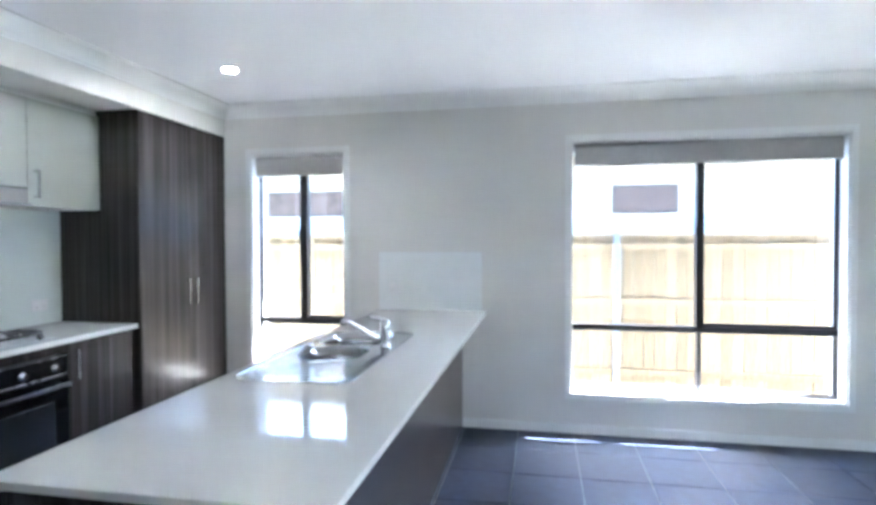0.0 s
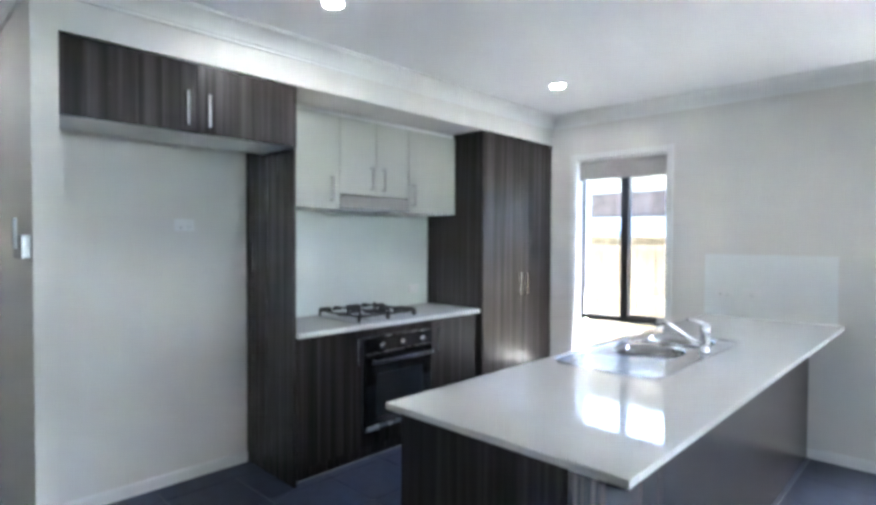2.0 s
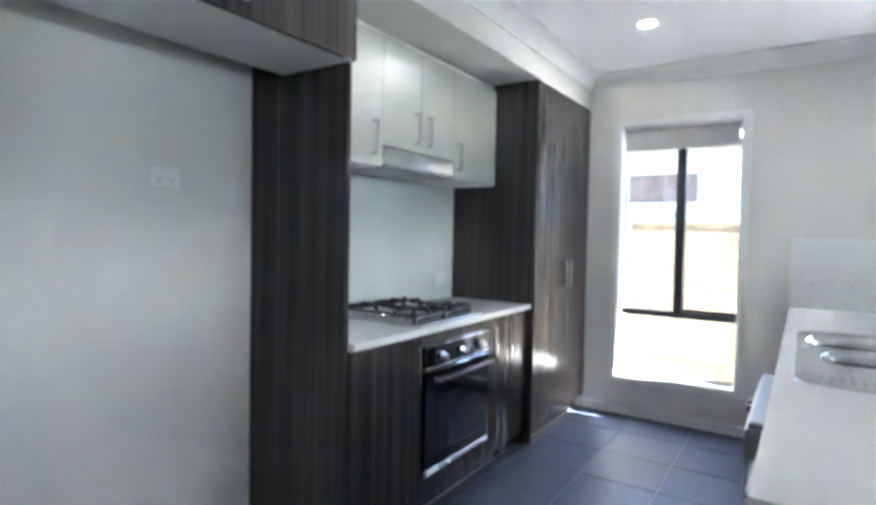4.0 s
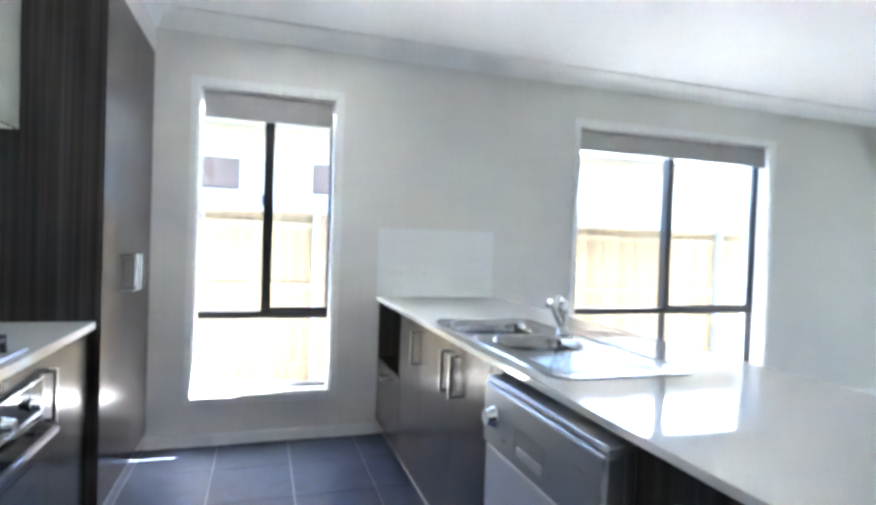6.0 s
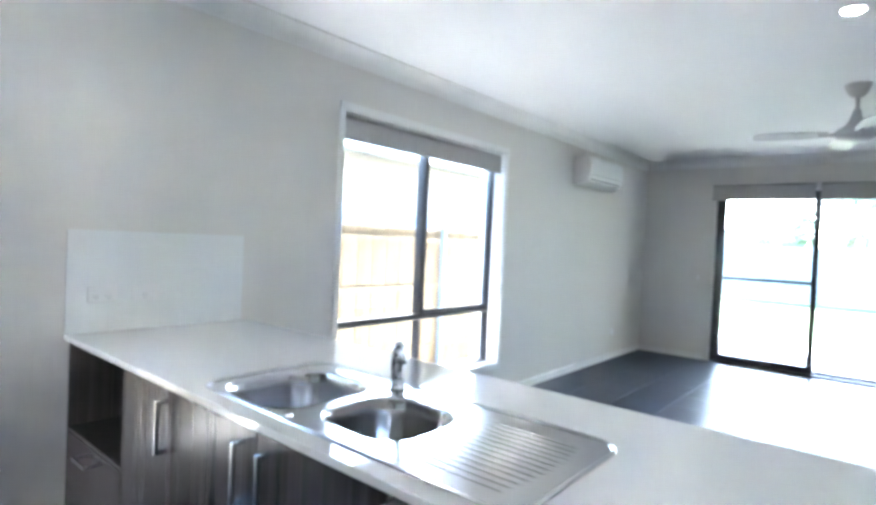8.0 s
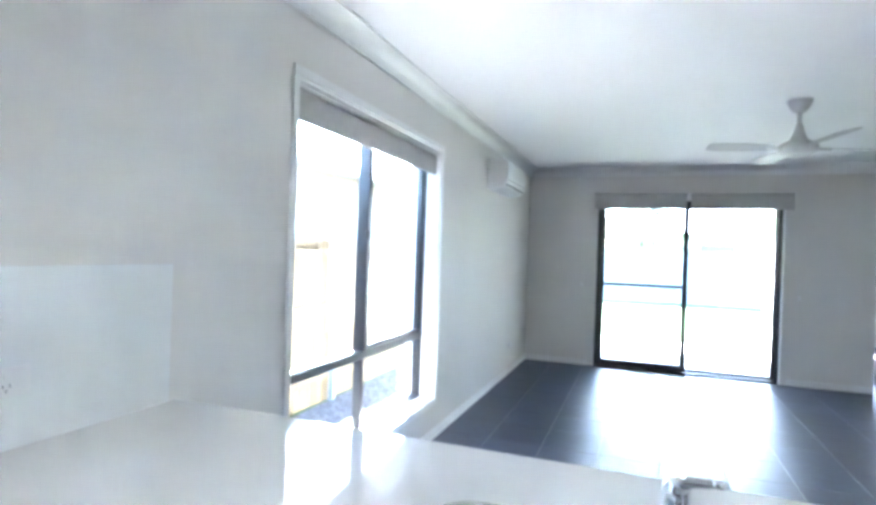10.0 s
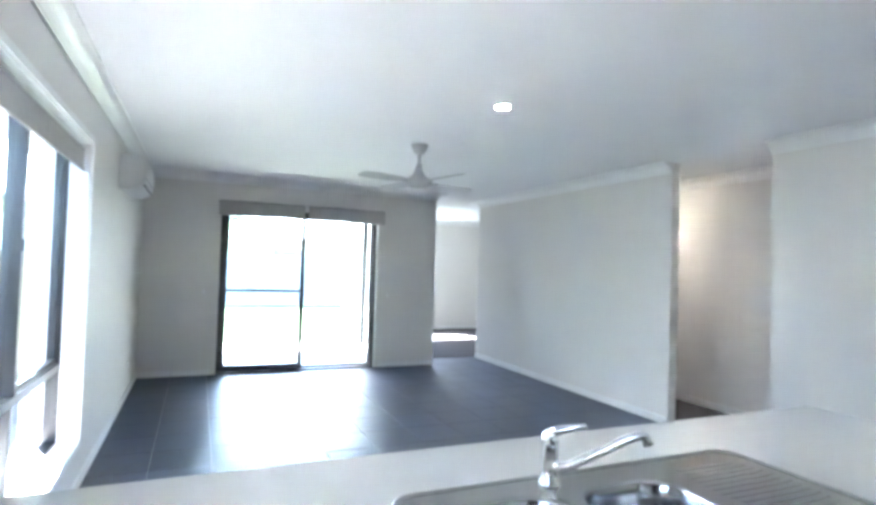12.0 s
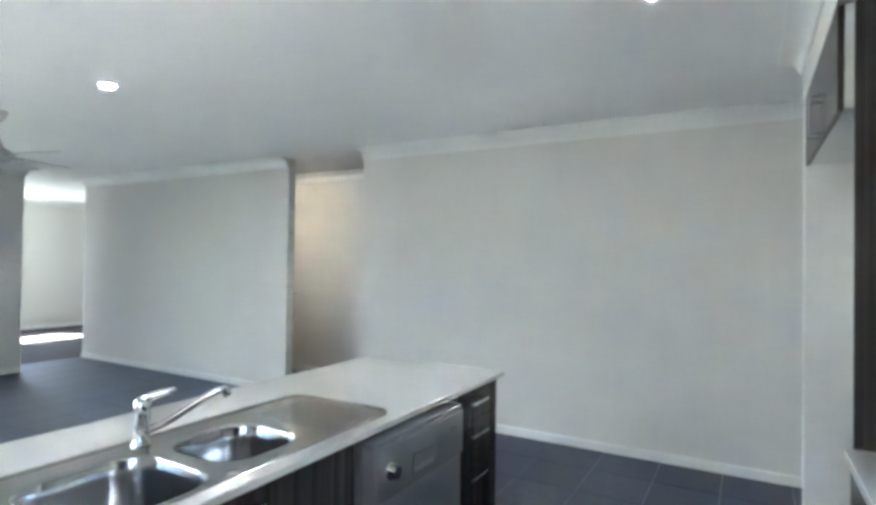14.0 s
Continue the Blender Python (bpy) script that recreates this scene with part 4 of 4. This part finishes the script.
power_point(7.2, -0.001, 0.33, "-y")
for yy, zz in ((-0.72, 1.05), (-3.16, 1.02)):
    th = thing("blind_chain_holder", (EW, yy, zz), "small white blind chain holder on the wall", "bracket", "blind chain holders")
    part("clip", rbox(EW - 0.018, EW - 0.0005, yy - 0.012, yy + 0.012, zz - 0.03, zz + 0.03, 0.003), PLASTIC, th)
th = thing("wall_controller", (-0.16, -3.88, 1.45), "slim silver intercom panel on the passage wall", "intercom")
part("casing", rbox(-0.20, -0.03, -3.915, -3.8805, 1.36, 1.46, 0.005, 2), SILVER, th)
part("lever", rbox(-0.12, -0.10, -3.93, -3.9155, 1.40, 1.53, 0.003), SILVER, th)

# hallway door
th = thing("door_2", (5.75, -5.87, 0), "white hallway door in a white frame, closed", "door", kind="structure")
part("architrave", rbox(5.275, 5.345, -5.888, -5.8705, 0, 2.14), TRIM, th)
part("leaf", rbox(5.350, 6.15, -5.885, -5.8715, 0.01, 2.08), TRIM, th)
part("architrave", rbox(5.3455, 6.22, -5.888, -5.8705, 2.085, 2.145), TRIM, th)
bm = bmesh.new()
tube(bm, [(5.42, -5.885, 1.0), (5.42, -5.83, 1.0), (5.43, -5.825, 1.0), (5.53, -5.825, 1.0)], 0.009, 10)
part("handle", bm, CHROME, th, "chrome lever handle")

# ---- outside ----
GZ = -0.12
structure("ground", rbox(-60, 140, -90, 90, GZ - 0.2, GZ, 0), LAWN, "mown green lawn around the house", "lawn")
structure("pavement", rbox(EW + T, 11.4, -3.63, T, GZ, -0.05, 0.004), CONCRETE, "pale concrete patio slab", "patio")
th = thing("patio_post", (10.8, -3.55, -0.05), "dark grey square patio post", "post")
part("shaft", rbox(10.75, 10.85, -3.60, -3.50, -0.0419, 2.459, 0.004), FRAME, th)
part("foot_plate", rbox(10.72, 10.88, -3.62, -3.47, -0.05, -0.042, 0.001), POST, th)

# gravel strip beside the house
rng = np.random.default_rng(5)
n = 5200
base = np.array([(1, 0, 0), (-1, 0, 0), (0, 1, 0), (0, -1, 0), (0, 0, 1), (0, 0, -1)], float)
tri = np.array([(0, 2, 4), (2, 1, 4), (1, 3, 4), (3, 0, 4), (2, 0, 5), (1, 2, 5), (3, 1, 5), (0, 3, 5)])
size = rng.uniform(0.010, 0.024, (n, 1, 1)) * rng.uniform(0.6, 1.2, (n, 1, 3))
spin = rng.uniform(0, math.pi, n)
rot = np.zeros((n, 3, 3))
rot[:, 0, 0], rot[:, 0, 1], rot[:, 1, 0], rot[:, 1, 1], rot[:, 2, 2] = np.cos(spin), -np.sin(spin), np.sin(spin), np.cos(spin), 1
place = np.stack([rng.uniform(2.0, 8.4, n), rng.uniform(0.27, 1.40, n), rng.uniform(GZ + 0.012, GZ + 0.03, n)], 1)
verts = np.einsum("nij,nkj->nki", rot, base[None] * size) + place[:, None]
faces = (tri[None] + 6 * np.arange(n)[:, None, None]).reshape(-1, 3)
me = bpy.data.meshes.new("gravel")
me.from_pydata(verts.reshape(-1, 3).tolist(), [], faces.tolist())
me.materials.append(PEBBLE)
tagged(new("gravel", me), "blue-grey gravel strip along the side of the house", "gravel", kind="stuff")
structure("gravel_bed", rbox(-4, 8.5, T, 1.44, GZ, GZ + 0.012, 0), PEBBLE, "compacted grey gravel base", "ground")

# side fence
FY = 1.50
th = thing("side_fence", (3, FY, GZ), "pale pine paling fence with steel posts between the houses", "fence")
rails = ((0.10, 0.16), (0.80, 0.86), (1.34, 1.40))
for z0, z1 in rails:
    part("rail", rbox(-4, 13, FY - 0.038, FY - 0.001, z0, z1), PALING, th)
part("cap", rbox(-4, 13, FY - 0.045, FY + 0.035, 1.475, 1.50), PALING, th)
for k in range(-2, 6):
    x = 1.07 + 2.25 * k
    part("post", rbox(x - 0.025, x + 0.025, FY - 0.09, FY - 0.039, GZ, 1.52), POST, th, "galvanised steel post")
first = None
for k in range(168):
    x = -4 + 0.1012 * k
    if first is None:
        first = part("paling", rbox(x, x + 0.097, FY, FY + 0.016, GZ, 1.474, 0.001), PALING, th)
        x_first = x
        continue
    o = new("paling", first.data)
    o.parent = th
    o.location = (x - x_first, 0.004 * (k % 2), 0)

# neighbouring house
NY = 2.7
th = thing("neighbour_house", (3, NY + 3, GZ), "cream rendered single-storey neighbouring house with a low roof", "house")
part("wall", rbox(-7, 15, NY, NY + 6, 1.72, 2.45), RENDER, th)
part("plinth", rbox(-7, 15, NY - 0.03, NY + 6, GZ, 1.719), PLINTH, th, "blue-grey lower wall")
bm = bmesh.new()
sweep(bm, [(-0.45, 2.451), (3.3, 3.75), (6.6, 2.451)], (-7.4, NY, 0), (15.4, NY, 0), (0, 1, 0))
part("roof", bm, ROOF, th, "grey sheet roof")
part("gutter", rbox(-7.4, 15.4, NY - 0.55, NY - 0.45, 2.40, 2.50, 0.01), TRIM, th, "white gutter")
for x0, x1 in ((-1.05, 0.37), (1.13, 1.9), (3.43, 4.17)):
    w = part("window", rbox(x0, x1, NY - 0.02, NY - 0.001, 1.76, 2.09, 0.002), NEIGHBOURFRAME, th, "dark framed highlight window")
    part("pane", rbox(x0 + 0.03, x1 - 0.03, NY - 0.024, NY - 0.0205, 1.79, 2.06, 0), NEIGHBOURGLASS, w)

# rear fence, far houses and trees
RX = 21.5
th = thing("rear_fence", (RX, -4, GZ), "weathered grey paling fence at the end of the lawn", "fence")
for z0, z1 in ((0.2, 0.28), (1.3, 1.38)):
    part("rail", rbox(RX - 0.04, RX - 0.001, -26, 16, z0, z1), FARPALING, th)
first = None
for k in range(270):
    y = -26 + 0.155 * k
    if first is None:
        first = part("paling", rbox(RX, RX + 0.018, y, y + 0.15, GZ, 1.68, 0.001), FARPALING, th)
        y_first = y
        continue
    o = new("paling", first.data)
    o.parent = th
    o.location = (0, y - y_first, 0.006 * (k % 3))


def far_house(x, y, w, d):
    th = thing("far_house", (x, y, GZ), "distant single-storey house beyond the rear fence", "house", "distant houses")
    part("wall", rbox(x, x + d, y - w / 2, y + w / 2, GZ, 2.6), RENDER, th)
    bm = bmesh.new()
    sweep(bm, [(-0.5, 2.601), (d / 2, 4.3), (d + 0.5, 2.601)], (x, y - w / 2 - 0.5, 0), (x, y + w / 2 + 0.5, 0), (1, 0, 0))
    part("roof", bm, ROOF, th)
    for k in (-0.25, 0.2):
        f = part("window", rbox(x - 0.04, x - 0.001, y + w * k - 0.8, y + w * k + 0.8, 1.1, 2.2), TRIM, th)
        part("pane", rbox(x - 0.045, x - 0.0405, y + w * k - 0.72, y + w * k + 0.72, 1.18, 2.12, 0), NEIGHBOURGLASS, f)


far_house(28, -7, 12, 9)
far_house(30, 8, 13, 9)


def tree(x, y, h, seed):
    r = random.Random(seed)
    th = thing("tree", (x, y, GZ), "leafy green garden tree beyond the fence", "tree", "distant trees")
    bm = bmesh.new()
    tube(bm, [(x, y, GZ), (x + 0.05, y, h * 0.3), (x - 0.05, y + 0.1, h * 0.6)], [0.14, 0.10, 0.05], 8)
    for k in range(6):
        a = r.uniform(0, 6.28)
        tube(bm, [(x, y, h * 0.35 + 0.05 * k * h), (x + 0.6 * math.cos(a), y + 0.6 * math.sin(a), h * 0.55 + 0.05 * k * h)], [0.05, 0.015], 6)
    part("trunk", bm, BARK, th)
    bm = bmesh.new()
    clumps = [(x + r.gauss(0, 0.55), y + r.gauss(0, 0.65), h * r.uniform(0.45, 1.0)) for k in range(26)]
    for k in range(1500):
        c = r.choice(clumps)
        p = Vector(c) + Vector((r.gauss(0, 0.22), r.gauss(0, 0.22), r.gauss(0, 0.18)))
        u = Vector((r.gauss(0, 1), r.gauss(0, 1), r.gauss(0, 1))).normalized()
        v = u.orthogonal().normalized() * 0.05
        u = u * 0.09
        bm.faces.new([bm.verts.new(q) for q in (p - u, p + v, p + u, p - v)])
    part("crown", bm, LEAF, th)


tree(24.5, -1.4, 3.6, 3)
tree(25.0, 0.6, 3.0, 4)
tree(25.5, -10.5, 3.4, 5)

# ---- floor tiles ----
PITCH, GAP = 0.4065, 0.0045
OX, OY = 0.395 - 8 * PITCH, -0.385 + PITCH


def tile_mesh(w, d):
    b = 0.0012
    bm = bmesh.new()
    lo = [bm.verts.new(p) for p in ((0, 0, -0.008), (w, 0, -0.008), (w, d, -0.008), (0, d, -0.008))]
    mid = [bm.verts.new((v.co.x, v.co.y, -b)) for v in lo]
    hi = [bm.verts.new(p) for p in ((b, b, 0), (w - b, b, 0), (w - b, d - b, 0), (b, d - b, 0))]
    for a, c in ((lo, mid), (mid, hi)):
        for k in range(4):
            bm.faces.new((a[k], a[(k + 1) % 4], c[(k + 1) % 4], c[k]))
    bm.faces.new(hi)
    me = bpy.data.meshes.new("tile")
    bm.to_mesh(me)
    bm.free()
    me.materials.append(TILE)
    return me


meshes = {}
blocked = ((-3.0, -0.06, -2.60, 0.1), (1.42, 1.98, -3.08, 0.1), (-3.0, -0.62, -3.88, 0.1))
for i in range(32):
    for j in range(15):
        x0, x1 = OX + i * PITCH, OX + (i + 1) * PITCH - GAP
        y1, y0 = OY - j * PITCH, OY - (j + 1) * PITCH + GAP
        x0, x1, y0, y1 = max(x0, -1.2), min(x1, 8.655), max(y0, SW + 0.001), min(y1, -0.001)
        if x1 - x0 < 0.02 or y1 - y0 < 0.02:
            continue
        if any(x0 >= a and x1 <= b and y0 >= c and y1 <= d for a, b, c, d in blocked):
            continue
        key = (round(x1 - x0, 3), round(y1 - y0, 3))
        if key not in meshes:
            meshes[key] = tile_mesh(*key)
        o = new("tile", meshes[key])
        o.parent = FLOOR_BASE
        o.location = (x0, y0, 0)
